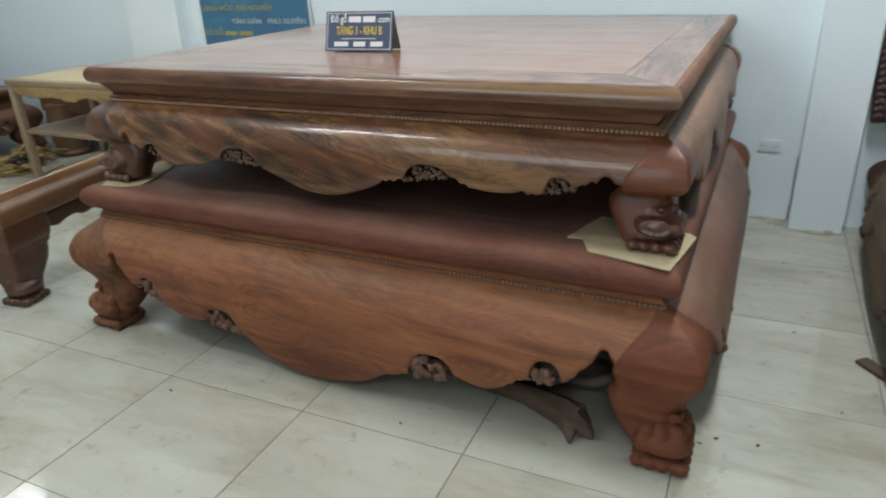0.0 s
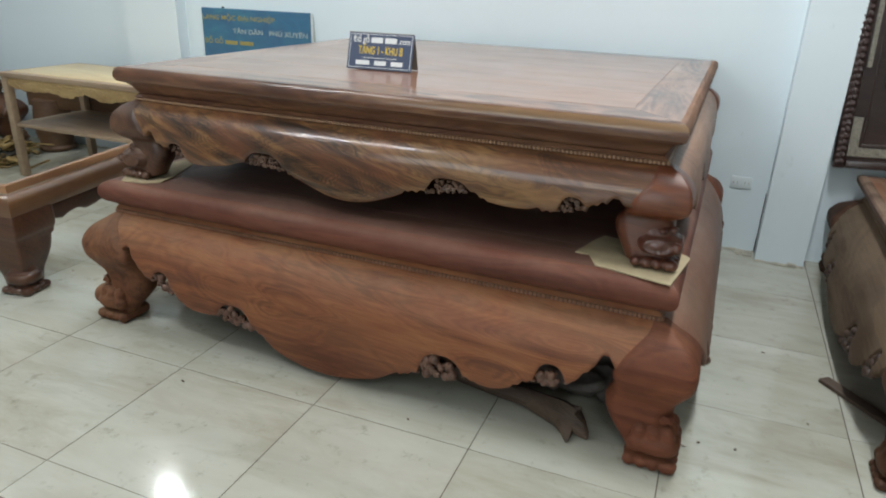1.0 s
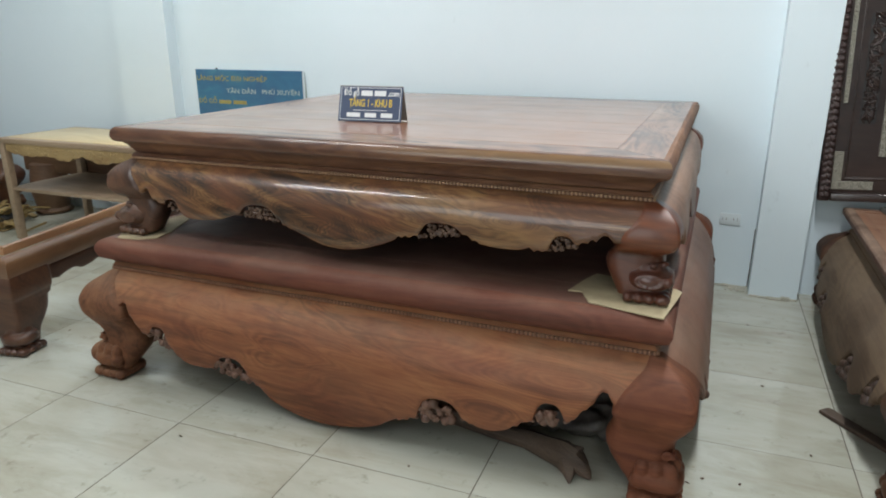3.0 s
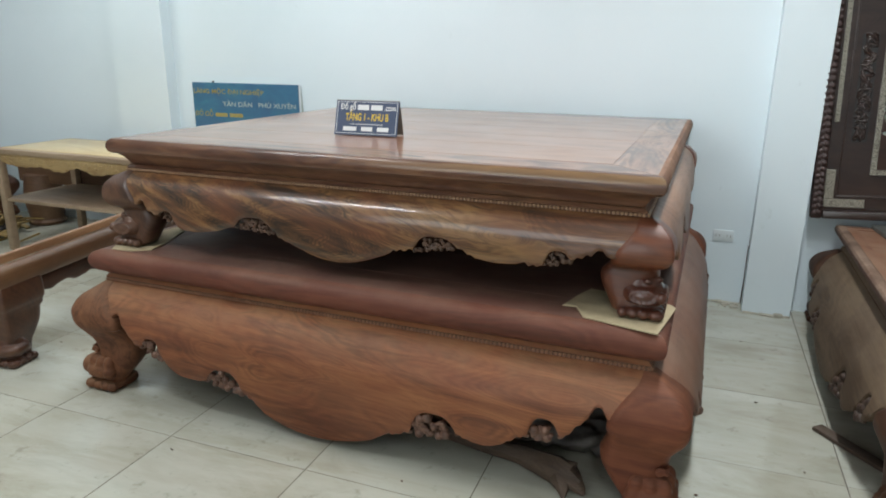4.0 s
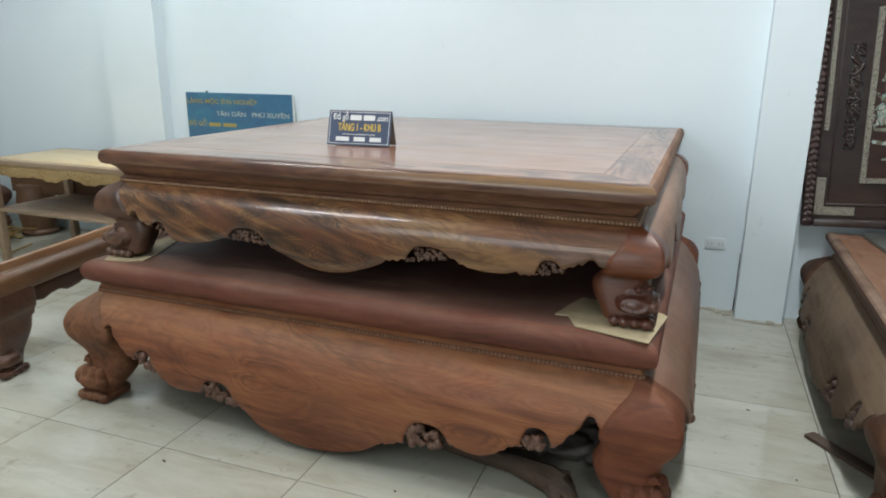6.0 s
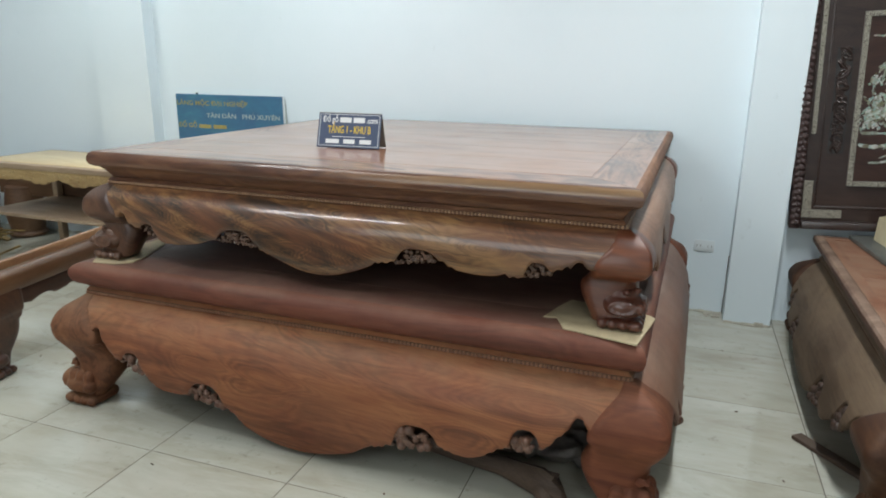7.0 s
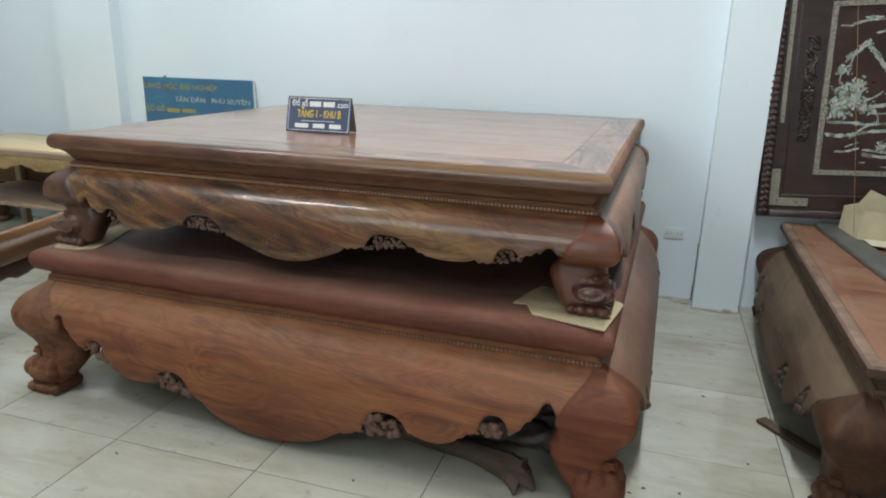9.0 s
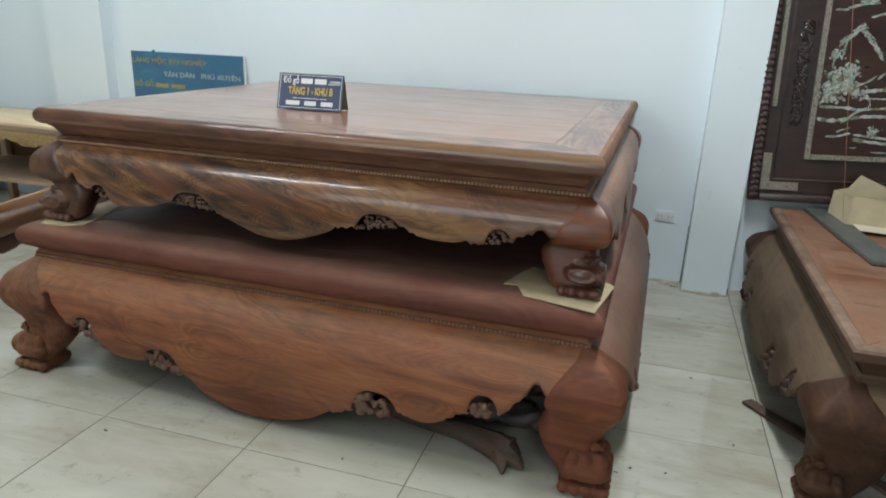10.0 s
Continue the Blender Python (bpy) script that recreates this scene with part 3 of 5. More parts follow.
def paw_bm(spec, ball=0.0):
    """A carved beast's paw: a low muzzle with scrolled cheeks on the outer corner, over a row of flat toes."""
    bm = bmesh.new()
    k = spec["paw"]
    o = spec["leg"][-1][1]
    out = spec.get("paw_out", 0.0)
    cx, cy = o + out - 0.062 * k, -(o + out - 0.062 * k)
    # the pad and its toes
    squircle(bm, (cx, cy, 0.022 * k), (0.076 * k, 0.076 * k, 0.0215 * k), 4.0)
    for side in (0, 1):
        for i in range(4):
            q = -0.055 + 0.037 * i
            x, y = (cx + q * k, cy - 0.070 * k) if side == 0 else (cx + 0.070 * k, cy - q * k)
            blob(bm, (x, y, 0.0215 * k), (0.0205 * k, 0.0205 * k, 0.0205 * k))
    blob(bm, (cx + 0.066 * k, cy - 0.066 * k, 0.0225 * k), (0.023 * k, 0.023 * k, 0.0215 * k))
    # the back of the paw
    squircle(bm, (cx + 0.014 * k, cy - 0.014 * k, 0.083 * k), (0.075 * k, 0.075 * k, 0.036 * k), 2.8)
    squircle(bm, (cx + 0.006 * k, cy - 0.006 * k, 0.115 * k), (0.060 * k, 0.060 * k, 0.045 * k), 2.2)
    if ball:
        # the rounder heel of this paw bulges to its outer side
        squircle(bm, (cx + 0.008 * k, cy - (0.046 + ball) * k, 0.088 * k), (0.062 * k, 0.052 * k, 0.044 * k), 2.3)
    if spec.get("smooth_paw"):
        return bm
    if not spec.get("scrolled"):
        # long knuckles, each with its groove beside it, over the toes
        for b in (-80, -40, 0, 40, 80):
            a = radians(-45 + b)
            d = 0.062 + 0.013 * math.cos(radians(2 * b)) ** 2
            blob(bm, (cx + d * k * math.cos(a), cy + d * k * math.sin(a), 0.083 * k), (0.028 * k, 0.029 * k, 0.032 * k), a)
            d -= 0.012
            blob(bm, (cx + d * k * math.cos(a), cy + d * k * math.sin(a), 0.116 * k), (0.028 * k, 0.0255 * k, 0.036 * k), a)
        # a carved curl behind the ankle on both faces
        for side in (0, 1):
            for i in range(7):
                a = i * 0.8
                q, z = 0.030 + (0.017 - 0.0018 * i) * math.cos(a), 0.172 + (0.017 - 0.0018 * i) * math.sin(a)
                x, y = (cx + q * k, cy - 0.050 * k) if side == 0 else (cx + 0.050 * k, cy - q * k)
                blob(bm, (x, y, z * k), (0.0085 * k, 0.0085 * k, 0.0085 * k), 0, 1)
        return bm
    squircle(bm, (cx + 0.012 * k, cy - 0.012 * k, 0.090 * k), (0.080 * k, 0.080 * k, 0.040 * k), 2.5)
    for side in (0, 1):
        for i in range(22):
            a = i * TAU / 22
            u, w = 0.046 * math.cos(a), 0.090 + 0.024 * math.sin(a)
            out = 0.089 - 0.25 * max(0.0, w - 0.09) - 6.0 * max(0.0, abs(u) - 0.02) ** 2
            x, y = (cx + (0.012 + u) * k, cy - out * k) if side == 0 else (cx + out * k, cy - (0.012 + u) * k)
            blob(bm, (x, y, w * k), (0.0075 * k, 0.0075 * k, 0.0075 * k), 0, 1)
        x, y = (cx + 0.012 * k, cy - 0.085 * k) if side == 0 else (cx + 0.085 * k, cy - 0.012 * k)
        blob(bm, (x, y, 0.090 * k), (0.026 * k, 0.009 * k, 0.012 * k) if side == 0 else (0.009 * k, 0.026 * k, 0.012 * k))
        x, y = (cx + 0.022 * k, cy - 0.058 * k) if side == 0 else (cx + 0.058 * k, cy - 0.022 * k)
        blob(bm, (x, y, 0.143 * k), (0.014 * k, 0.014 * k, 0.011 * k))
    blob(bm, (cx + 0.076 * k, cy - 0.076 * k, 0.092 * k), (0.018 * k, 0.018 * k, 0.022 * k), radians(-45))
    return bm


def daybed(label, place, A, B, spec, mats, group="carved daybeds", name="daybed", turn=0.0, boards=5, board_axis="x", sides=(0, 1, 2, 3), legs=(0, 1, 2, 3), end_m=None, bead_m=None, ledge_m=None, flare=0.0, flare_side=1, left_leg_m=None, left_ball=0.0, end_rail_m=None):
    """A low square platform bed: framed board top, moulded rails, beading, carved aprons and four paw-footed legs.
    A, B: half length and half depth to the outer edge of the top rail."""
    bed = thing(name, label, "daybed", group, place, turn)
    rail_m, apron_m, leg_m, top_m, frame_m, carve_m, paw_m = (*mats, mats[2])[:7]
    H = spec["rail"][0][1]
    fw = spec["frame"]
    inset = -spec["rail"][0][0]
    for k in sides:
        L, D = (A, B) if k % 2 == 0 else (B, A)
        rail_mesh("rail", spec["rail"], L, D, end_rail_m if end_rail_m and k % 2 else rail_m, bed, k)
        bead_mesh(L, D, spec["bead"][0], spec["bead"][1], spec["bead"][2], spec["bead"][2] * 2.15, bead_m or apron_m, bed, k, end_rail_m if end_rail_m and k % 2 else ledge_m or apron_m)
        out = flare if k == flare_side else 0.0
        ap = apron_mesh(spec, L, D, end_m if end_m and k % 2 else apron_m, bed, k, flare=out)
        for j, (mid, half, top) in enumerate(spec["arches"]):
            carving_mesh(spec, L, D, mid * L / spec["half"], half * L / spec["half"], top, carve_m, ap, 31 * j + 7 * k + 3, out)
        if not boards:
            continue
        # the mitred board of the top frame
        t = 0.022
        d0, d1 = inset + 0.0004, inset + fw
        y0, y1, e = -(D - d0), -(D - d1), 0.001
        verts = [(-(L - d0) + e, y0, H), ((L - d0) - e, y0, H), ((L - d1) - e, y1, H), (-(L - d1) + e, y1, H)]
        verts += [(x, y, H - t) for x, y, z in verts]
        verts = [(x, y, z + (0.0004 if i < 4 else 0)) for i, (x, y, z) in enumerate(verts)]
        faces = [(0, 1, 2, 3), (7, 6, 5, 4), (0, 4, 5, 1), (1, 5, 6, 2), (2, 6, 7, 3), (3, 7, 4, 0)]
        link_mesh("frame_board", verts, faces, frame_m, bed, "", 0, pose(0, 0, 0, 0, 0, 90 * k))
    # boards between the frame
    X, Y = A - inset - fw, B - inset - fw
    drop = spec["panel_drop"]
    if board_axis == "y":
        X, Y = Y, X
    for i in range(boards):
        y0, y1 = -Y + 2 * Y * i / boards + 0.0008, -Y + 2 * Y * (i + 1) / boards - 0.0008
        bm = box_bm((-X + 0.001, y0, H - 0.02 - drop), (X - 0.001, y1, H + 0.001 - drop), 0.0008, 1)
        part("top_board", bm, top_m, bed, "", 0, pose(0, 0, 0, 0, 0, 90 if board_axis == "y" else 0))
    if boards:
        bm = box_bm((-A + 0.1, -B + 0.1, H - 0.06), (A - 0.1, B - 0.1, H - 0.0225 - drop))
        part("underframe", bm, leg_m, bed)
    verts, faces = leg_mesh(spec)
    first = None
    for k, (sx, sy) in enumerate(((1, -1), (1, 1), (-1, 1), (-1, -1))):
        if k not in legs:
            continue
        m = pose(sx * (A + (0.6 * flare if sx == 2 - flare_side else 0.0)), sy * B, 0, 0, 0, 90 * k)
        if first is None:
            first = link_mesh("leg", verts, faces, leg_m, bed, "", 40, m)
            paw = fuse(part("paw", paw_bm(spec), paw_m, first, "", 60), 0.0046)
            paw_mesh = paw.data
        elif left_leg_m and k == 3:
            leg = link_mesh("leg", verts, faces, left_leg_m, bed, "", 40, m)
            fuse(part("paw", paw_bm(spec, left_ball), left_leg_m, leg, "", 60), 0.0046)
        else:
            leg = new("leg", first.data)
            leg.parent, leg.matrix_basis = bed, m
            new("paw", paw_mesh).parent = leg
    return bed


def tube_path(points, radii, seed, seg=10):
    rnd = random.Random(seed)
    verts, faces = [], []
    for i, (p, r) in enumerate(zip(points, radii)):
        p = Vector(p)
        a = Vector(points[max(i - 1, 0)])
        b = Vector(points[min(i + 1, len(points) - 1)])
        d = (b - a).normalized()
        u = d.cross(Vector((0.1, 0.2, 1))).normalized()
        v = d.cross(u)
        for j in range(seg):
            an = j * TAU / seg
            q = r * rnd.uniform(0.8, 1.2)
            verts.append(p + u * q * math.cos(an) + v * q * math.sin(an))
        if i:
            o = (i - 1) * seg
            faces += [(o + j, o + (j + 1) % seg, o + seg + (j + 1) % seg, o + seg + j) for j in range(seg)]
    faces.append(tuple(range(seg)))
    faces.append(tuple(range(len(verts) - seg, len(verts))))
    return verts, faces


# heights in metres from the floor; offsets from the outer edge of the top rail
LOW = dict(
    half=1.16, frame=0.17, panel_drop=0.0, carve=1.25, fruit=0.65, kick=(1.0, 1.9), paw=1.03, paw_out=0.008, proud=0.012,
    rail=[(-0.05, 0.620), (-0.03, 0.6175), (-0.014, 0.609), (-0.004, 0.596), (0.0, 0.580), (-0.001, 0.565), (-0.006, 0.549), (-0.017, 0.535), (-0.033, 0.526),
          (-0.046, 0.519), (-0.054, 0.512), (-0.062, 0.478), (-0.09, 0.478), (-0.09, 0.59)],
    bead=(-0.041, 0.490, 0.0068),
    apron=[(-0.044, 0.482), (-0.028, 0.470), (0.008, 0.445), (0.038, 0.405), (0.060, 0.36), (0.067, 0.31), (0.067, 0.24), (0.062, 0.15), (0.054, 0.02)],
    edge=[(-1.2, 0.345), (-1.0, 0.345), (-0.955, 0.34), (-0.93, 0.31), (-0.91, 0.285), (-0.886, 0.262), (-0.862, 0.257), (-0.76, 0.235), (-0.727, 0.196), (-0.692, 0.173),
          (-0.65, 0.161), (-0.58, 0.160), (-0.545, 0.167), (-0.376, 0.150), (-0.326, 0.124), (-0.278, 0.081), (-0.235, 0.060), (-0.178, 0.041), (-0.115, 0.030), (-0.045, 0.026),
          (0.02, 0.030), (0.068, 0.039), (0.13, 0.054), (0.185, 0.074), (0.225, 0.100), (0.254, 0.117), (0.29, 0.123), (0.33, 0.142), (0.52, 0.176), (0.562, 0.163),
          (0.61, 0.158), (0.66, 0.171), (0.70, 0.197), (0.746, 0.226), (0.87, 0.252), (0.89, 0.263), (0.908, 0.287), (0.932, 0.317), (0.957, 0.338), (1.2, 0.345)],
    teeth=[(-0.95, -0.87), (-0.75, -0.69), (-0.37, -0.28), (0.245, 0.34), (0.51, 0.57), (0.68, 0.76), (0.87, 0.96)],
    arches=[(-0.455, 0.085, 0.228), (-0.808, 0.050, 0.300), (0.428, 0.088, 0.238), (0.813, 0.053, 0.306)], notch=(0.972, 0.021, 0.376),
    leg=[(0.482, -0.040, 0.043, 0.006), (0.462, -0.010, 0.08, 0.012), (0.425, 0.042, 0.16, 0.026), (0.375, 0.072, 0.225, 0.036), (0.335, 0.075, 0.245, 0.040),
         (0.305, 0.069, 0.240, 0.040), (0.28, 0.056, 0.226, 0.038), (0.255, 0.040, 0.214, 0.032), (0.23, 0.029, 0.212, 0.042), (0.20, 0.024, 0.218, 0.055), (0.15, 0.022, 0.205, 0.06),
         (0.10, 0.024, 0.172, 0.06), (0.05, 0.026, 0.134, 0.055), (0.018, 0.026, 0.122, 0.05)],
)
UP = dict(
    half=1.09, frame=0.155, panel_drop=0.0, carve=0.72, fruit=0.25, kick=(1.0, 1.9), paw=0.88, paw_out=0.004, proud=0.018, scrolled=True,
    rail=[(-0.03, 0.452), (-0.016, 0.450), (-0.006, 0.441), (-0.001, 0.428), (0.0, 0.412), (-0.006, 0.398), (-0.018, 0.390), (-0.030, 0.388),
          (-0.044, 0.376), (-0.056, 0.358), (-0.064, 0.345), (-0.071, 0.342), (-0.073, 0.312), (-0.1, 0.312), (-0.1, 0.418)],
    bead=(-0.049, 0.322, 0.0062),
    apron=[(-0.05, 0.316), (-0.035, 0.308), (-0.008, 0.292), (0.012, 0.265), (0.020, 0.235), (0.021, 0.20), (0.018, 0.15), (0.012, 0.05)],
    edge=[(-1.2, 0.19), (-0.96, 0.192), (-0.93, 0.188), (-0.907, 0.177), (-0.879, 0.166), (-0.851, 0.155), (-0.755, 0.125), (-0.745, 0.115), (-0.705, 0.104), (-0.65, 0.105),
          (-0.55, 0.120), (-0.475, 0.142), (-0.285, 0.140), (-0.263, 0.122), (-0.226, 0.108), (-0.166, 0.085), (-0.094, 0.063), (-0.023, 0.056), (0.048, 0.065), (0.117, 0.086),
          (0.185, 0.114), (0.215, 0.132), (0.25, 0.134), (0.283, 0.145), (0.45, 0.165), (0.48, 0.151), (0.51, 0.139), (0.58, 0.131), (0.638, 0.134), (0.676, 0.143),
          (0.695, 0.136), (0.73, 0.140), (0.83, 0.172), (0.857, 0.183), (0.882, 0.192), (1.2, 0.19)],
    teeth=[(-0.92, -0.84), (-0.30, -0.22), (0.19, 0.29), (0.45, 0.52), (0.66, 0.73), (0.83, 0.90)],
    arches=[(-0.38, 0.088, 0.190), (-0.80, 0.042, 0.176), (0.364, 0.080, 0.196), (0.782, 0.042, 0.196)], notch=(0.912, 0.020, 0.212),
    leg=[(0.316, -0.048, 0.043, 0.004), (0.298, -0.013, 0.082, 0.005), (0.265, 0.019, 0.132, 0.009), (0.23, 0.029, 0.170, 0.012), (0.20, 0.027, 0.182, 0.014),
         (0.175, 0.010, 0.172, 0.018), (0.158, -0.013, 0.160, 0.03), (0.135, -0.015, 0.176, 0.05), (0.10, -0.013, 0.176, 0.058), (0.06, -0.011, 0.158, 0.055), (0.018, -0.010, 0.138, 0.05)],
)

# ---- setting ----
WALL_Y = 2.10
floor = tagged(new("floor"), "floor of polished cream marble tiles with dark joints", "floor", kind="structure")
sub = box_bm((-8.2, -7.0, -0.12), (5.2, 2.5, -0.0009))
part("subfloor", sub, M_GROUT, floor)


def wall(name, lo, hi, label):
    ob = part(name, box_bm(lo, hi), M_WALL, None, label, 0)
    return tagged(ob, label, "wall", kind="structure")


wall("wall_north", (-8.2, WALL_Y, 0.0), (5.2, WALL_Y + 0.2, CEIL), "white painted plaster wall with scuffs")
wall("wall_west", (-8.2, -6.2, 0.0), (-8.0, WALL_Y, CEIL), "white painted plaster wall")
wall("wall_east", (5.0, -6.2, 0.0), (5.2, WALL_Y, CEIL), "white painted plaster wall")
# unseen shop front, added with a wide opening behind the fill lamp
wall("wall_south", (-8.2, -6.4, 0.0), (-4.0, -6.2, CEIL), "white painted plaster wall beside an assumed shop opening")
wall("wall_south", (-0.4, -6.4, 0.0), (5.2, -6.2, CEIL), "white painted plaster wall beside an assumed shop opening")
wall("wall_south", (-4.0, -6.4, 2.8), (-0.4, -6.2, CEIL), "white painted plaster lintel over an assumed shop opening")
wall("pilaster_east", (0.383, 1.965, 0.0), (0.633, WALL_Y, CEIL), "white painted plaster pilaster")
crack = bmesh.new()
for z0, z1, w in ((0.0, 0.09, 0.007), (0.09, 0.20, 0.004), (0.20, 0.36, 0.002)):
    box_bm((0.383 - w, WALL_Y - 0.0022, z0), (0.3828, WALL_Y - 0.0004, z1 - 0.0005), bm=crack)
tagged(part("wall_crack", crack, M_HOLE, None, "", 0), "dark crack between the wall and the pilaster", "crack", kind="structure")
wall("pilaster_west", (-4.225, WALL_Y - 0.10, 0.0), (-3.725, WALL_Y, CEIL), "white painted plaster pilaster with scuffed edge")
tagged(part("ceiling", box_bm((-8.2, -6.4, CEIL), (5.2, WALL_Y + 0.2, CEIL + 0.15)), M_CEIL, None, "", 0), "plain white ceiling", "ceiling", kind="structure")

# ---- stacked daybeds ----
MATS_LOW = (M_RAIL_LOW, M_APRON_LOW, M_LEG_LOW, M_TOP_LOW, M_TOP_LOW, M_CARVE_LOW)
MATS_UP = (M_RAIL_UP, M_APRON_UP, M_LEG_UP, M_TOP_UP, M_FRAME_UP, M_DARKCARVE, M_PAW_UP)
Z_UP = 0.6255
daybed("unfinished reddish rosewood daybed with carved scalloped aprons and paw feet", (-1.10, 0.94, 0.0), 1.16, 1.04, LOW, MATS_LOW, end_m=M_END_LOW, bead_m=M_BEAD_LOW, flare=0.03, left_leg_m=M_LEG_LOW_LEFT, left_ball=0.034)
daybed("glossy figured rosewood daybed stacked on a reddish daybed", (-1.092, 1.015, Z_UP), 1.098, 1.015, UP, MATS_UP, end_m=M_END_UP, bead_m=M_BEAD_UP, ledge_m=M_RAIL_UP, flare=0.022, left_leg_m=M_LEG_UP_DARK, left_ball=0.014, end_rail_m=M_RAIL_END)

# ---- right-hand daybed ----
MATS_SIDE = (M_SIDE_RAIL, M_SIDE, M_SIDE_LEG, M_SIDE_TOP, M_SIDE_TOP, M_CARVE_SHADE)
SIDE = dict(LOW)
K = 0.887
for key in ("rail", "apron"):
    SIDE[key] = [(o, z * K) for o, z in LOW[key]]
SIDE["rail"] = [(-0.046, 0.55), (-0.042, 0.5535), (-0.022, 0.5535), (-0.008, 0.549), (-0.001, 0.540), (0.0, 0.526), (-0.004, 0.512), (-0.016, 0.503), (-0.034, 0.496), (-0.05, 0.478), (-0.058, 0.45), (-0.064, 0.444), (-0.066, 0.424), (-0.1, 0.424), (-0.1, 0.52)]
SIDE["bead"] = (LOW["bead"][0], LOW["bead"][1] * K, 0.005)
LIFT = 0.062
SIDE["edge"] = [(d, z * K + LIFT * max(0.0, 1 - z / 0.36)) for d, z in LOW["edge"]]
SIDE["notch"] = (0.966, 0.032, 0.380 * K)
SIDE["arches"] = [(d, h, z * K + 0.045) for d, h, z in LOW["arches"]]
SIDE["leg"] = [(max(z * K, 0.018), o, w, r) for z, o, w, r in LOW["leg"]]
SIDE.update(panel_drop=0.003, frame=0.045, paw=0.86, kick=(1.5, 2.7))
daybed("dusty unpolished wooden daybed with orange board top", (0.785 + 1.1, 1.06, 0.0), 1.1, 0.95, SIDE, MATS_SIDE, flare=0.022, flare_side=3)

# ---- tall table with two tiers ----


def pale_table():
    t = thing("console_table", "pale unvarnished two-tier console table with carved frieze", "table", "", (-3.82, 1.52, 0.0))
    hx, hy, H = 0.80, 0.33, 0.747
    part("tabletop", box_bm((-hx, -hy, H - 0.035), (hx, hy, H), 0.006), M_GREYWOOD, t, "greyish wooden frame")
    part("top_panel", box_bm((-hx + 0.05, -hy + 0.055, H - 0.01), (hx - 0.05, hy - 0.055, H + 0.003), 0.002), M_PALE_TOP, t, "pale yellow panel")
    leg = None
    for sx in (-1, 1):
        for sy in (-1, 1):
            m = pose(sx * (hx - 0.032), sy * (hy - 0.032), 0)
            if leg is None:
                leg = part("leg", box_bm((-0.026, -0.026, 0), (0.026, 0.026, H - 0.035), 0.005), M_GREYWOOD, t, "", 30, m)
            else:
                o = new("leg", leg.data)
                o.parent, o.matrix_basis = t, m
    part("shelf", box_bm((-hx + 0.02, -hy + 0.02, 0.365), (hx - 0.02, hy - 0.02, 0.39), 0.005), M_GREYWOOD, t, "grey weathered shelf")
    for k in range(4):
        L, D = (hx, hy) if k % 2 == 0 else (hy, hx)
        cols = 150 if k % 2 == 0 else 60
        verts, faces = [], []
        for i in range(cols + 1):
            x = -(L - 0.075) + 2 * (L - 0.075) * i / cols
            u = x / L
            zl = H - 0.108 + 0.020 * math.cos(u * L / 0.8 * 14) * (0.6 + 0.4 * math.cos(u * 5)) - 0.009 * abs(math.sin(x / 0.028)) + 0.02 * abs(u) ** 8
            for y in (-(D - 0.012), -(D - 0.036)):
                verts += [(x, y, H - 0.035), (x, y - (0.004 if y < -(D - 0.02) else 0), (H - 0.035 + zl) / 2), (x, y, zl)]
        for i in range(cols):
            a, b = i * 6, i * 6 + 6
            faces += [(a, a + 1, b + 1, b), (a + 1, a + 2, b + 2, b + 1), (a + 3, b + 3, b + 4, a + 4), (a + 4, b + 4, b + 5, a + 5), (a + 2, a + 5, b + 5, b + 2)]
        faces += [(0, 3, 4, 1), (1, 4, 5, 2), (cols * 6, cols * 6 + 1, cols * 6 + 4, cols * 6 + 3), (cols * 6 + 1, cols * 6 + 2, cols * 6 + 5, cols * 6 + 4)]
        fr = link_mesh("frieze", verts, faces, M_PALE, t, "", 40, pose(0, 0, 0, 0, 0, 90 * k))
        rnd = random.Random(k)
        bm = bmesh.new()
        for i in range(120 if k % 2 == 0 else 50):
            x = rnd.uniform(-(L - 0.08), L - 0.08)
            blob(bm, (x, -(D - 0.010), H - 0.045 - rnd.uniform(0.005, 0.05)), (rnd.uniform(0.008, 0.02), 0.006, rnd.uniform(0.006, 0.012)), 0, 1)
        tagged(fuse(part("carving", bm, M_PALE, fr), 0.0045), kind="stuff")
    return t


pale_table()

# ---- low brown table with a raised rim ----
RIM = dict(LOW)
KR = 1.045
RIM["rail"] = [(-0.052, 0.457), (-0.04, 0.4565), (-0.02, 0.4515), (-0.007, 0.441), (0.0, 0.425), (0.0, 0.375), (-0.005, 0.362), (-0.03, 0.358), (-0.09, 0.358), (-0.09, 0.43)]
RIM["apron"] = [(-0.036, 0.352), (-0.03, 0.345), (-0.028, 0.32), (-0.028, 0.28), (-0.028, 0.2)]
wave = [(0, 0.262), (0.15, 0.28), (0.3, 0.268), (0.45, 0.288), (0.6, 0.272), (0.75, 0.29), (0.9, 0.284), (1.0, 0.305), (1.2, 0.305)]
RIM["edge"] = [(-d, z) for d, z in wave[:0:-1]] + wave
RIM["teeth"], RIM["arches"] = [(-0.92, 0.92)], []
RIM["leg"] = [(0.376, -0.003, 0.215, 0.008), (0.35, 0.002, 0.222, 0.009), (0.31, 0.004, 0.225, 0.010), (0.275, 0.002, 0.222, 0.011), (0.255, -0.004, 0.208, 0.013), (0.22, -0.006, 0.208, 0.015),
              (0.17, -0.006, 0.205, 0.016), (0.12, -0.012, 0.178, 0.02), (0.085, -0.017, 0.155, 0.025), (0.018, -0.016, 0.150, 0.025)]
for key in ("rail", "apron", "edge"):
    RIM[key] = [(o, z * KR) for o, z in RIM[key]]
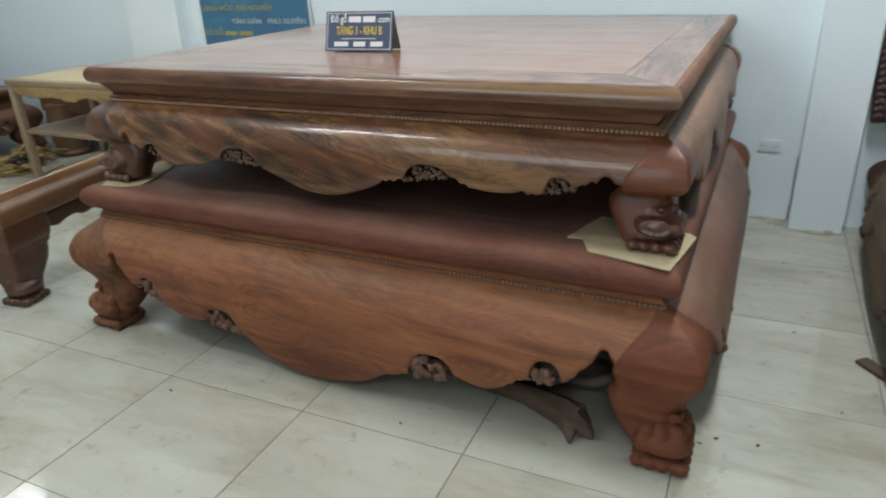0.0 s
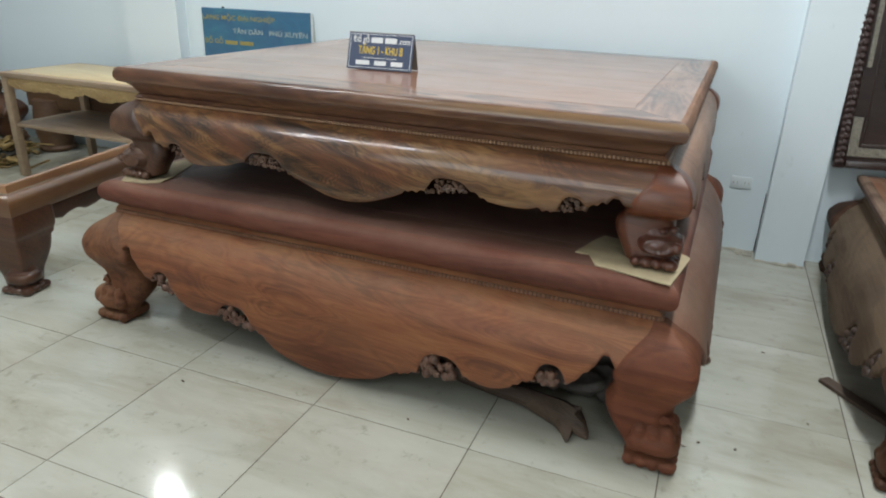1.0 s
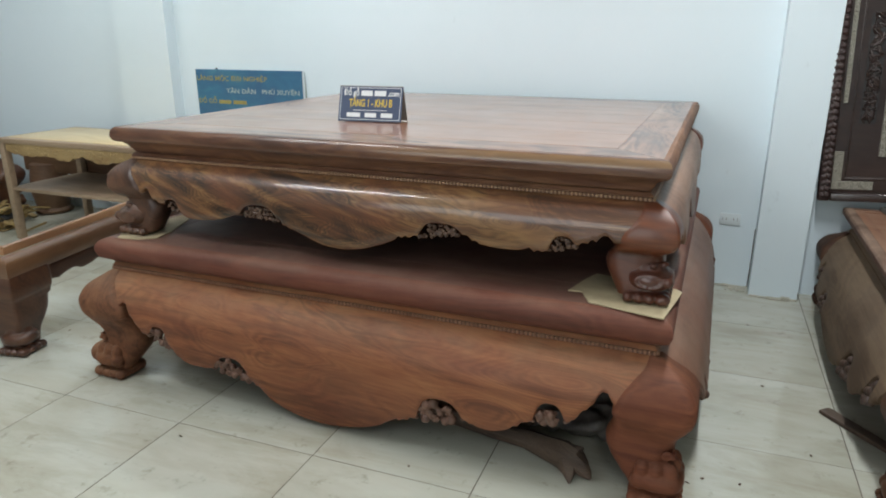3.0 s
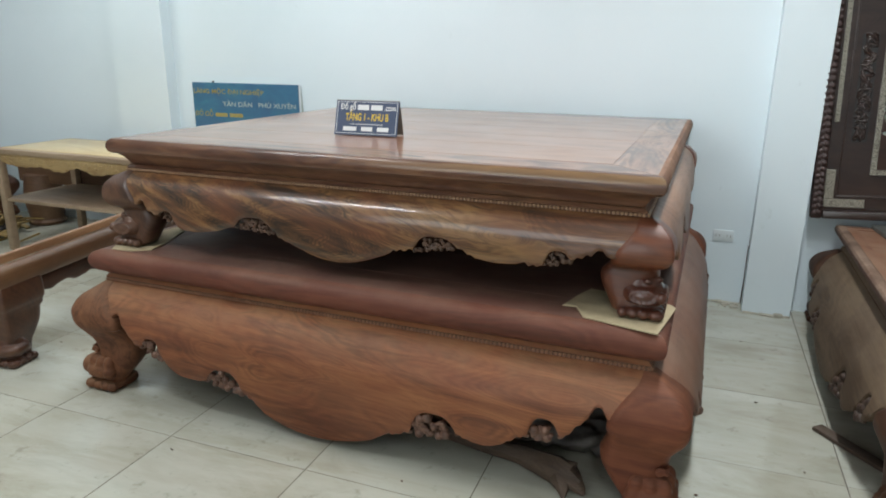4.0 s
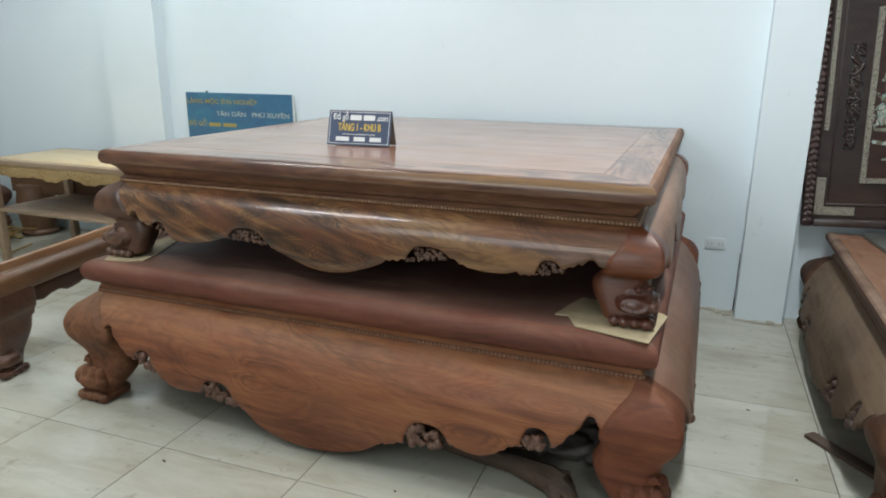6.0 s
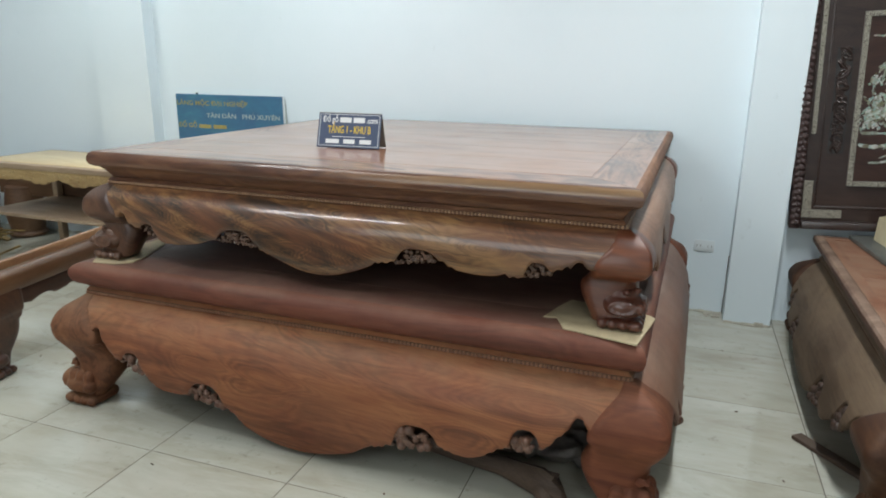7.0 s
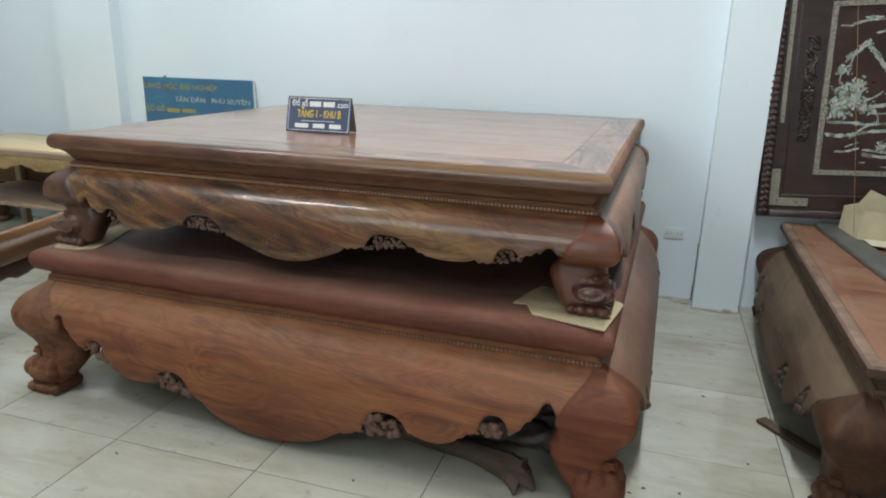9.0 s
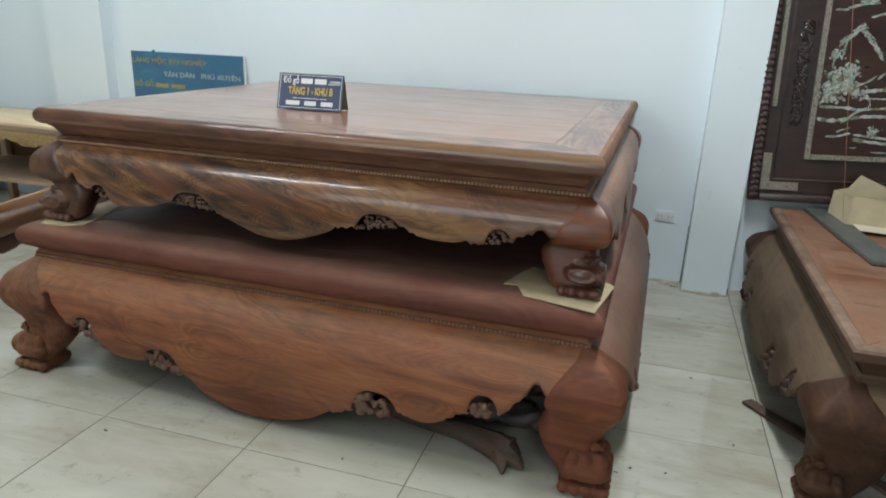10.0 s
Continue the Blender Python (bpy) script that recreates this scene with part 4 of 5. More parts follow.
RIM["leg"] = [(max(z * KR, 0.018), o, w + min(0.035, 0.035 - 0.28 * (0.24 - z)), r) for z, o, w, r in RIM["leg"]]
RIM["bead"] = (-0.034, 0.352 * KR, 0.0035)
RIM["notch"] = (0.9, 0.02, 0.31 * KR)
RIM.update(half=1.1, frame=0.05, panel_drop=0.012, paw=0.94, paw_out=0.008, smooth_paw=True)
LT = pose(-2.765, -0.150, 0, 0, 0, 10) @ pose(-1.15, 0.70, 0)
low_table = daybed("open brown low table frame with a honey-coloured raised rim", LT.translation, 1.15, 0.70, RIM,
                   (M_BROWN, M_BROWN_LEG, M_BROWN_LEG, M_BROWN, M_BROWN, M_DARKCARVE), "", "low_table", 10, 0, "x", (0, 1, 3), (0, 1, 3))
tagged(low_table, category="table")
for k in (0, 1, 3):
    L, D = (1.15, 0.70) if k % 2 == 0 else (0.70, 1.15)
    rail_mesh("rim", [(-0.055, 0.4792), (-0.057, 0.505), (-0.062, 0.515), (-0.068, 0.518), (-0.078, 0.518), (-0.084, 0.513), (-0.09, 0.4792)], L, D, M_HONEY, low_table, k)

# ---- far brown daybed ----
FAR = dict(SIDE)
daybed("dark brown lacquered daybed against the wall", (-5.45 - 1.1, 0.95, 0.0), 1.1, 0.9, FAR,
       (M_BROWN_LEG, M_BROWN_LEG, M_BROWN_LEG, M_BROWN, M_BROWN, M_DARKCARVE), "carved daybeds")

# ---- bench along the wall behind the pale table ----


def wall_bench():
    b = thing("wall_bench", "dark brown wooden bench with stout rounded legs against the wall", "bench", "", (-4.25, 1.925, 0.0))
    part("seat", box_bm((-1.08, -0.07, 0.56), (0.86, 0.072, 0.60), 0.012, 3), M_BROWN_LEG, b)
    part("front_rail", box_bm((-1.06, -0.062, 0.35), (0.84, -0.03, 0.559), 0.008), M_BENCH, b)
    prof = [(0.12, 0.0), (0.145, 0.012), (0.148, 0.03), (0.128, 0.05), (0.134, 0.09), (0.148, 0.17), (0.15, 0.26), (0.14, 0.34), (0.13, 0.40), (0.13, 0.419)]
    verts = [(r * math.cos(i * TAU / 24), r * math.sin(i * TAU / 24), z) for r, z in prof for i in range(24)]
    faces = [(j * 24 + i, j * 24 + (i + 1) % 24, j * 24 + 24 + (i + 1) % 24, j * 24 + 24 + i) for j in range(len(prof) - 1) for i in range(24)]
    faces += [tuple(range(24)), tuple(range(len(verts) - 24, len(verts)))]
    for x, y, f in ((-0.83, -0.03, 1.0), (0.70, 0.0, 0.44)):
        link_mesh("leg", [(f * p, f * q, z) for p, q, z in verts], faces, M_BENCH, b, "", 40, pose(x, y, 0))
    return b


wall_bench()

# ---- daybed beside the camera ----
NEARK = 0.76
NEAR = dict(LOW)
for key in ("rail", "apron"):
    NEAR[key] = [(o, z * NEARK) for o, z in LOW[key]]
NEAR["bead"] = (LOW["bead"][0], LOW["bead"][1] * NEARK, 0.0052)
NEAR["edge"] = [(d, z * NEARK) for d, z in LOW["edge"]]
NEAR["notch"] = (0.966, 0.032, 0.380 * NEARK)
NEAR["arches"] = [(d, h, z * NEARK) for d, h, z in LOW["arches"]]
NEAR["leg"] = [(max(z * NEARK, 0.018), o, w, r) for z, o, w, r in LOW["leg"]]
NEAR.update(paw=0.85)
daybed("low reddish-brown wooden daybed with a rounded rail", (-0.98 - 1.05, -1.37 - 0.85, 0.0), 1.05, 0.85, NEAR, MATS_LOW)

# ---- card on the upper daybed ----


def letters(name, text, size, mat, parent, m, width=None):
    cu = bpy.data.curves.new(name, "FONT")
    cu.body, cu.size, cu.align_x, cu.align_y, cu.extrude, cu.offset = text, size, "LEFT", "CENTER", 0.0004, size * 0.012
    ob = new(name, cu)
    ob.data.materials.append(mat)
    ob.parent = parent
    bpy.context.view_layer.update()
    if width:
        ob.matrix_basis = m @ Matrix.Diagonal((width / max(ob.dimensions.x, 1e-4), 1, 1, 1))
    else:
        ob.matrix_basis = m
    return ob


def bars(name, widths, x0, y0, h, gap, mat, parent, m):
    bm = bmesh.new()
    x = x0
    for w in widths:
        box_bm((x, y0 - h / 2, -0.0002), (x + w, y0 + h / 2, 0.0005), bm=bm)
        x += w + gap
    return part(name, bm, mat, parent, "", 0, m)


def tent_card():
    z = Z_UP + 0.4545
    c = thing("tent_card", "navy blue tent card with white and yellow lettering", "sign", "", (-1.263, 0.508, z), 4.0)
    w, h, lean = 0.29, 0.150, 16.0
    front = pose(0, 0, 0.0015, 90 - lean, 0, 0)
    part("front_panel", box_bm((-w / 2, 0, -0.0015), (w / 2, h, 0.0), 0.0005, 1), M_NAVY, c, "", 0, front)
    d = 2 * h * math.sin(radians(lean))
    part("back_panel", box_bm((-w / 2, 0, 0.0), (w / 2, h, 0.0015), 0.0005, 1), M_CARD_BACK, c, "", 0, pose(0, d, 0.0015, 90 + lean, 0, 0))
    g = front @ pose(0, 0, 0.0006)
    bm = bmesh.new()
    e = 0.007
    for lo, hi in (((-w / 2 + e, e), (w / 2 - e, e + 0.002)), ((-w / 2 + e, h - e - 0.002), (w / 2 - e, h - e)),
                   ((-w / 2 + e, e + 0.002), (-w / 2 + e + 0.002, h - e - 0.002)), ((w / 2 - e - 0.002, e + 0.002), (w / 2 - e, h - e - 0.002))):
        box_bm((*lo, -0.0004), (*hi, 0.0003), bm=bm)
    part("border", bm, M_WHITE_INK, c, "", 0, g)
    letters("lettering", "Đồ gỗ", 0.036, M_WHITE_INK, c, g @ pose(-0.125, 0.120, 0), 0.072)
    bars("lettering_bars", (0.052, 0.052), -0.044, 0.119, 0.022, 0.010, M_WHITE_INK, c, g)
    letters("lettering", ".com", 0.034, M_WHITE_INK, c, g @ pose(0.078, 0.118, 0), 0.05)
    letters("lettering", "TẦNG 1 - KHU B", 0.044, M_YELLOW_INK, c, g @ pose(-0.098, 0.076, 0), 0.198)
    bars("underline", (0.152,), -0.076, 0.047, 0.0022, 0, M_WHITE_INK, c, g)
    bars("number_bars", (0.062, 0.052, 0.052), -0.105, 0.027, 0.018, 0.022, M_WHITE_INK, c, g)
    return c


tent_card()

# ---- sign on the wall ----


def wall_sign():
    s = thing("wall_sign", "blue printed sign with gold lettering hung on the wall", "sign", "", (-3.077, WALL_Y - 0.004, -0.029))
    part("board", box_bm((-0.482, -0.02, 0.82), (0.452, -0.004, 1.225), 0.002), M_SIGN, s, "", 0)
    part("edge_strip", box_bm((0.4535, -0.018, 0.82), (0.464, -0.006, 1.222), 0.002), M_PLASTIC, s, "white edge strip", 0)
    part("back_leaf", box_bm((0.0, -0.003, 0.0), (0.03, 0.0, 0.38), 0.001), M_PALE_INK, s, "", 0, pose(0.468, -0.004, 0.83, 0, -5, 0))
    g = pose(0, -0.0215, 0, 90, 0, 0)
    letters("lettering", "LÀNG MỘC ĐẠI NGHIỆP", 0.046, M_GOLD_INK, s, g @ pose(-0.475, 1.160, 0), 0.63)
    letters("lettering", "TÂN DÂN   PHÚ XUYÊN", 0.046, M_PALE_INK, s, g @ pose(-0.21, 1.072, 0), 0.635)
    letters("lettering", "ĐỒ GỖ", 0.046, M_GOLD_INK, s, g @ pose(-0.475, 0.995, 0), 0.17)
    bars("lettering_bars", (0.11, 0.118), -0.285, 0.993, 0.027, 0.02, M_GOLD_INK, s, g)
    part("nail", box_bm((-0.295, -0.02, 1.224), (-0.28, -0.008, 1.237), 0.003), M_HOLE, s)
    return s


wall_sign()

# ---- power socket ----
sk = thing("power_socket", "white plastic double power socket on the wall", "socket", "", (0.239, WALL_Y - 0.001, 0.407))
part("plate", box_bm((-0.056, -0.007, -0.034), (0.056, 0.0, 0.034), 0.003), M_PLASTIC, sk)
for sx in (-0.03, 0.03):
    for dx in (-0.01, 0.01):
        part("slot", box_bm((sx + dx - 0.002, -0.0078, -0.008), (sx + dx + 0.002, -0.006, 0.008), 0.0008, 1), M_SLOT, sk)

# ---- inlaid panel picture ----


def inlaid_panel():
    p = thing("inlaid_picture", "dark carved wooden picture inlaid with a mother-of-pearl landscape", "picture", "", (0.662, 2.00, 0.583))
    W, Hh = 1.55, 2.1
    lean = pose(0, 0, 0, -1.2, -2.55, 0)
    f = 0.045
    for nm, lo, hi in (("frame_side", (-0.010, -0.04, 0), (f, 0.02, Hh)), ("frame_side", (W - f, -0.04, 0), (W, 0.02, Hh)),
                       ("frame_bar", (f + 0.001, -0.04, 0), (W - f - 0.001, 0.02, f)), ("frame_bar", (f + 0.001, -0.04, Hh - f), (W - f - 0.001, 0.02, Hh))):
        fo = part(nm, box_bm(lo, hi, 0.008), M_FRAME_RED if nm == "frame_side" else M_FRAME_DARK, p, "", 40, lean)
        if nm == "frame_side":
            bm = bmesh.new()
            x = (lo[0] + hi[0]) / 2
            z = 0.03
            while z < Hh - 0.03:
                squircle(bm, (x - 0.014, -0.042, z), (0.011, 0.010, 0.012), 3.0, 0, 2)
                squircle(bm, (x + 0.012, -0.046, z + 0.006), (0.013, 0.014, 0.013), 3.0, 0, 2)
                blob(bm, (x + 0.001, -0.042, z + 0.018), (0.016, 0.008, 0.006), 0, 1)
                z += 0.033
            fuse(part("carving", bm, M_FRAME_RED, fo), 0.004)
    part("field", box_bm((f + 0.001, -0.012, f + 0.001), (W - f - 0.001, 0.015, Hh - f - 0.001)), M_FRAME_DARK, p, "", 0, lean)
    x0, z0 = 0.047, 0.062
    bw = 0.044
    bm = box_bm((x0, -0.022, z0), (x0 + 0.19, -0.008, z0 + bw), 0.002)
    box_bm((x0, -0.022, z0 + bw + 0.001), (x0 + bw, -0.008, z0 + 0.20), 0.002, bm=bm)
    part("corner_inlay", bm, M_BORDER, p, "pearl mosaic corner", 0, lean)
    bm = box_bm((0.058, -0.022, 0.51), (0.080, -0.008, 1.45), 0.002)
    part("strip_inlay", bm, M_BORDER, p, "pearl mosaic strip", 0, lean)
    bm = box_bm((0.105, -0.02, 0.115), (W - 0.105, -0.008, 0.127), 0.003)
    box_bm((0.105, -0.02, 0.128), (0.113, -0.008, Hh - 0.1), 0.003, bm=bm)
    part("bead_moulding", bm, M_FRAME_DARK, p, "", 30, lean)
    # inner picture with its pearl border
    ix, iz = 0.245, 0.238
    bm = bmesh.new()
    ex, ez, b = W - ix, 1.113, 0.025
    for lo, hi in (((ix, iz), (ex, iz + b)), ((ix, ez - b), (ex, ez)), ((ix, iz + b), (ix + b, ez - b)), ((ex - b, iz + b), (ex, ez - b))):
        box_bm((lo[0], -0.028, lo[1]), (hi[0], -0.010, hi[1]), bm=bm)
    part("inner_border", bm, M_BORDER, p, "pearl mosaic border", 0, lean)
    part("inner_panel", box_bm((ix + b, -0.0165, iz + b), (ex - b, -0.010, ez - b)), wood("brown_picture_ground", (0.055, 0.024, 0.017), (0.042, 0.018, 0.013), (0.03, 0.013, 0.010), 8, 1, 0, 0.3, coat=0.3, bold=0.2), p, "", 0, lean)
    # carved scroll between the outer and the inner frame; a flat black sheet stands in for the shade of its recess
    rnd = random.Random(5)
    part("scroll_recess_shade", box_bm((0.140, -0.0135, 0.405), (0.214, -0.0118, 0.945), 0.0005, 1), M_HOLE, p, "", 0, lean)
    for q in range(6):
        pts, rad = [], []
        for i in range(90):
            u = i / 89
            pts.append((0.177 + 0.022 * math.sin(u * (26 + 5 * q) + q * 2.1) + 0.008 * math.sin(u * 71 + q), -0.017 - 0.006 * math.cos(u * (40 + 7 * q) + q), 0.420 + 0.51 * u + 0.016 * math.cos(u * (26 + 5 * q) + q)))
            rad.append(0.003 + 0.003 * abs(math.sin(u * 40 + q)))
        v, f = tube_path(pts, rad, 40 + q, 7)
        link_mesh("scroll_carving", v, f, M_FRAME_DARK, p, "", 60, lean)
    # landscape in thin pearl chips: mountain, trees, houses, water
    bm = bmesh.new()

    def chip(x, z, rx, rz, turn=0.0, n=9):
        vs = []
        for i in range(n):
            a = i * TAU / n
            q = rnd.uniform(0.75, 1.15)
            cx, cz = rx * q * math.cos(a), rz * q * math.sin(a)
            vs.append((x + cx * math.cos(turn) - cz * math.sin(turn), z + cx * math.sin(turn) + cz * math.cos(turn)))
        y = -0.0172 - 0.0012 * rnd.random()
        lo = [bm.verts.new((a, -0.0160, c)) for a, c in vs]
        hi = [bm.verts.new((a, y, c)) for a, c in vs]
        bm.faces.new(hi)
        for i in range(n):
            bm.faces.new((lo[i], lo[(i + 1) % n], hi[(i + 1) % n], hi[i]))

    def stroke(x0, z0, x1, z1, n, width, bow=0.0):
        turn = math.atan2(z1 - z0, x1 - x0)
        for i in range(n):
            u = (i + 0.5) / n
            o = bow * math.sin(math.pi * u)
            chip(x0 + (x1 - x0) * u - o * math.sin(turn), z0 + (z1 - z0) * u + o * math.cos(turn), 0.95 * math.hypot(x1 - x0, z1 - z0) / n, width * rnd.uniform(0.55, 1.15), turn + rnd.uniform(-0.2, 0.2))

    def clump(cx, cz, sx, sz, n, lo=0.004, hi=0.011):
        for i in range(int(n * 2.4)):
            a, d = rnd.uniform(0, TAU), abs(rnd.gauss(0, 0.95))
            chip(cx + sx * d * math.cos(a), cz + sz * d * math.sin(a), rnd.uniform(lo, hi), rnd.uniform(lo, hi) * 0.7, rnd.uniform(0, 3), 6)

    # the spreading crown of a pine over its curved trunk
    for i in range(150):
        u, d = rnd.uniform(-1, 1), rnd.random() ** 0.7
        if u < 0:
            x, z = 0.428 + 0.092 * u, 0.930 + 0.082 * u - 0.030 * d
        else:
            x, z = 0.428 + 0.105 * u, 0.930 - 0.155 * u - 0.045 * d * (1 - 0.4 * u)
        chip(x, z, rnd.uniform(0.007, 0.014), rnd.uniform(0.003, 0.006), (0.8 if u < 0 else -0.85) + rnd.uniform(-0.35, 0.35), 7)
    stroke(0.42, 0.905, 0.355, 0.765, 9, 0.0045, -0.022)
    clump(0.322, 0.775, 0.018, 0.016, 26)
    stroke(0.318, 0.76, 0.314, 0.715, 3, 0.005)
    # a hill with houses
    clump(0.340, 0.665, 0.030, 0.026, 60, 0.005, 0.012)
    clump(0.398, 0.690, 0.026, 0.030, 52, 0.005, 0.012)
    clump(0.330, 0.600, 0.034, 0.020, 64, 0.005, 0.013)
    clump(0.400, 0.620, 0.034, 0.022, 56, 0.005, 0.012)
    clump(0.330, 0.555, 0.032, 0.012, 40, 0.005, 0.012)
    clump(0.445, 0.585, 0.030, 0.016, 40)
    for i in range(4):
        stroke(0.362 + 0.017 * i, 0.60, 0.364 + 0.017 * i, 0.655 + 0.012 * (i % 2), 3, 0.0055)
    # banks, clouds, a boat and an islet
    for x0, z0, x1, z1, n, w, bow in ((0.294, 0.995, 0.345, 0.993, 4, 0.005, 0.0), (0.350, 1.000, 0.480, 1.020, 8, 0.009, 0.008), (0.40, 1.028, 0.47, 1.03, 4, 0.006, 0.004), (0.46, 0.955, 0.56, 0.985, 6, 0.007, 0.0),
                                      (0.285, 0.512, 0.445, 0.505, 8, 0.009, 0.004), (0.285, 0.452, 0.42, 0.456, 7, 0.011, -0.01), (0.42, 0.455, 0.60, 0.468, 8, 0.010, 0.006), (0.44, 0.50, 0.62, 0.512, 8, 0.007, 0.0),
                                      (0.47, 0.590, 0.64, 0.602, 8, 0.010, 0.006), (0.48, 0.560, 0.60, 0.556, 6, 0.006, 0.0), (0.495, 0.565, 0.505, 0.505, 4, 0.004, 0.012), (0.50, 0.51, 0.40, 0.432, 6, 0.005, -0.01),
                                      (0.44, 0.625, 0.515, 0.668, 5, 0.006, -0.008), (0.53, 0.655, 0.555, 0.685, 3, 0.007, 0.0), (0.335, 0.362, 0.44, 0.382, 6, 0.006, -0.008), (0.385, 0.388, 0.432, 0.408, 3, 0.006, 0.0),
                                      (0.465, 0.348, 0.70, 0.330, 9, 0.010, -0.006), (0.47, 0.372, 0.66, 0.352, 8, 0.008, 0.0), (0.455, 0.305, 0.48, 0.306, 2, 0.004, 0.0), (0.56, 0.285, 0.62, 0.284, 3, 0.004, 0.0)):
        stroke(x0, z0, x1, z1, n, w, bow)
    clump(0.545, 0.385, 0.018, 0.014, 26)
    clump(0.62, 0.60, 0.030, 0.014, 18)
    clump(0.80, 0.72, 0.07, 0.07, 60)
    clump(1.05, 0.9, 0.10, 0.08, 70)
    tagged(part("pearl_landscape", bm, M_PEARL, p, "mother-of-pearl mountain, trees and water", 0, lean), kind="stuff")
    return p


inlaid_panel()

# ---- things on the right-hand daybed ----
TOP_R = 0.620 * K + 0.0005
slab = part("flat_board", box_bm((0.0, 0.0, 0.0), (0.125, 0.93, 0.022), 0.003), M_STEEL, None, "", 30)
slab.matrix_world = pose(1.056, 1.05, TOP_R + 0.001, 0, 0, 6.8)
tagged(slab, "narrow flat grey board lying on the orange daybed", "board")


def carton():
    c = thing("carton", "folded pale cardboard carton lying on the orange daybed", "box", "", (0, 0, 0), 0)
    c.matrix_world = pose(1.228, 1.80, TOP_R + 0.0145, 0, 3.4, 8)
    t = 0.004
    part("base", box_bm((-0.16, -0.12, 0), (0.20, 0.12, t), 0.001, 1), M_CREAM_FOAM, c, "", 0)
    for nm, y, pts in (("front_side", -0.124, ((-0.165, 0), (0.21, 0), (0.21, 0.115), (-0.08, 0.140), (-0.165, 0.145))), ("back_side", 0.120, ((-0.165, 0), (0.21, 0), (0.21, 0.12), (-0.06, 0.215), (-0.10, 0.14), (-0.165, 0.12)))):
        n = len(pts)
        verts = [(x, y + dy, z) for dy in (0, t) for x, z in pts]
        faces = [tuple(range(n)), tuple(range(2 * n - 1, n - 1, -1))] + [(i, (i + 1) % n, n + (i + 1) % n, n + i) for i in range(n)]
        link_mesh(nm, verts, faces, M_CARDBOX, c, "", 0)
    part("end_side", box_bm((-0.169, -0.119, 0), (-0.165, 0.119, 0.12)), M_CARDBOX, c, "", 0)
    part("flap", box_bm((-0.14, -0.10, 0), (0.24, 0, t), 0.001, 1), M_CREAM_FOAM, c, "folded cardboard flap", 0, pose(0, -0.126, 0.004, 3, 0, 0))
    return c


carton()

# ---- cardboard pads under the upper feet ----


def pad(name, pts, z, label):
    bm = bmesh.new()
    lo = [bm.verts.new((x, y, z)) for x, y in pts]
    hi = [bm.verts.new((x, y, z + 0.004)) for x, y in pts]
    bm.faces.new(hi)
    bm.faces.new(lo[::-1])
    n = len(pts)
    for i in range(n):
        bm.faces.new((lo[i], lo[(i + 1) % n], hi[(i + 1) % n], hi[i]))
    ob = part(name, bm, M_CARDBOARD, None, "", 0)
    return tagged(ob, label, "cardboard", "cardboard pads")


PADZ = 0.6216
pad("cardboard_pad", [(-0.285, 0.036), (-0.24, 0.040), (-0.204, -0.045), (0.027, -0.097), (0.038, -0.03), (0.066, 0.15), (0.05, 0.172), (-0.05, 0.20), (-0.225, 0.235), (-0.252, 0.165)], PADZ, "torn kraft cardboard pad under a carved bed foot")
pad("cardboard_pad", [(-2.165, -0.055), (-2.07, -0.043), (-2.007, 0.002), (-2.023, 0.098), (-2.10, 0.293), (-2.18, 0.345), (-2.215, 0.02)], PADZ, "kraft cardboard pad under a carved bed foot")

# ---- clutter under the lower daybed ----
v, f = tube_path([(-0.90, 0.10, 0.03), (-0.70, 0.075, 0.034), (-0.53, 0.045, 0.034), (-0.40, 0.02, 0.036), (-0.31, -0.01, 0.040), (-0.25, -0.04, 0.046), (-0.21, -0.055, 0.044), (-0.175, -0.062, 0.03)],
                 [0.024, 0.028, 0.030, 0.033, 0.038, 0.046, 0.042, 0.022], 3, 14)
driftwood = tagged(link_mesh("wood_offcut", v, f, M_ROOTS, None, "", 40), "gnarled grey-brown wood offcut lying under the daybed", "wood")
for seed, pts, rad in ((4, [(-0.26, -0.035, 0.040), (-0.235, -0.07, 0.034), (-0.222, -0.10, 0.02), (-0.214, -0.128, 0.006)], [0.040, 0.034, 0.020, 0.005]),
                       (5, [(-0.23, -0.045, 0.045), (-0.19, -0.065, 0.038), (-0.165, -0.078, 0.02), (-0.152, -0.086, 0.008)], [0.040, 0.030, 0.018, 0.005]),
                       (9, [(-0.25, -0.03, 0.05), (-0.215, -0.035, 0.075), (-0.19, -0.036, 0.09)], [0.034, 0.022, 0.005])):
    v, f = tube_path(pts, rad, seed, 9)
    link_mesh("branch_stub", v, f, M_ROOTS, driftwood, "", 30)
bm = bmesh.new()
rnd = random.Random(8)
for i in range(44):
    blob(bm, (-0.28 + rnd.uniform(-0.26, 0.17), 0.32 + rnd.uniform(-0.14, 0.22), 0.02 + rnd.uniform(0, 0.035)), (rnd.uniform(0.04, 0.10), rnd.uniform(0.04, 0.08), rnd.uniform(0.02, 0.05)), rnd.uniform(0, 3), 2)
for vv in bm.verts:
    vv.co.z = max(0.001, vv.co.z + 0.035 * noise.noise(vv.co * 22) + 0.012 * abs(noise.noise(vv.co * 70)))
    vv.co.x += 0.03 * noise.noise(vv.co * 17)
    vv.co.y += 0.03 * noise.noise(vv.co * 19 + Vector((5, 1, 2)))
tagged(fuse(part("plastic_bag", bm, M_BAG, None, "", 25), 0.008), "crumpled dark grey plastic bag under the daybed", "bag")
plank = part("plank", box_bm((0, -0.026, 0), (0.62, 0.026, 0.016), 0.003), M_ROOTS, None, "", 30)
plank.matrix_world = pose(0.628, 0.70, 0.001, 0, 0, -49)
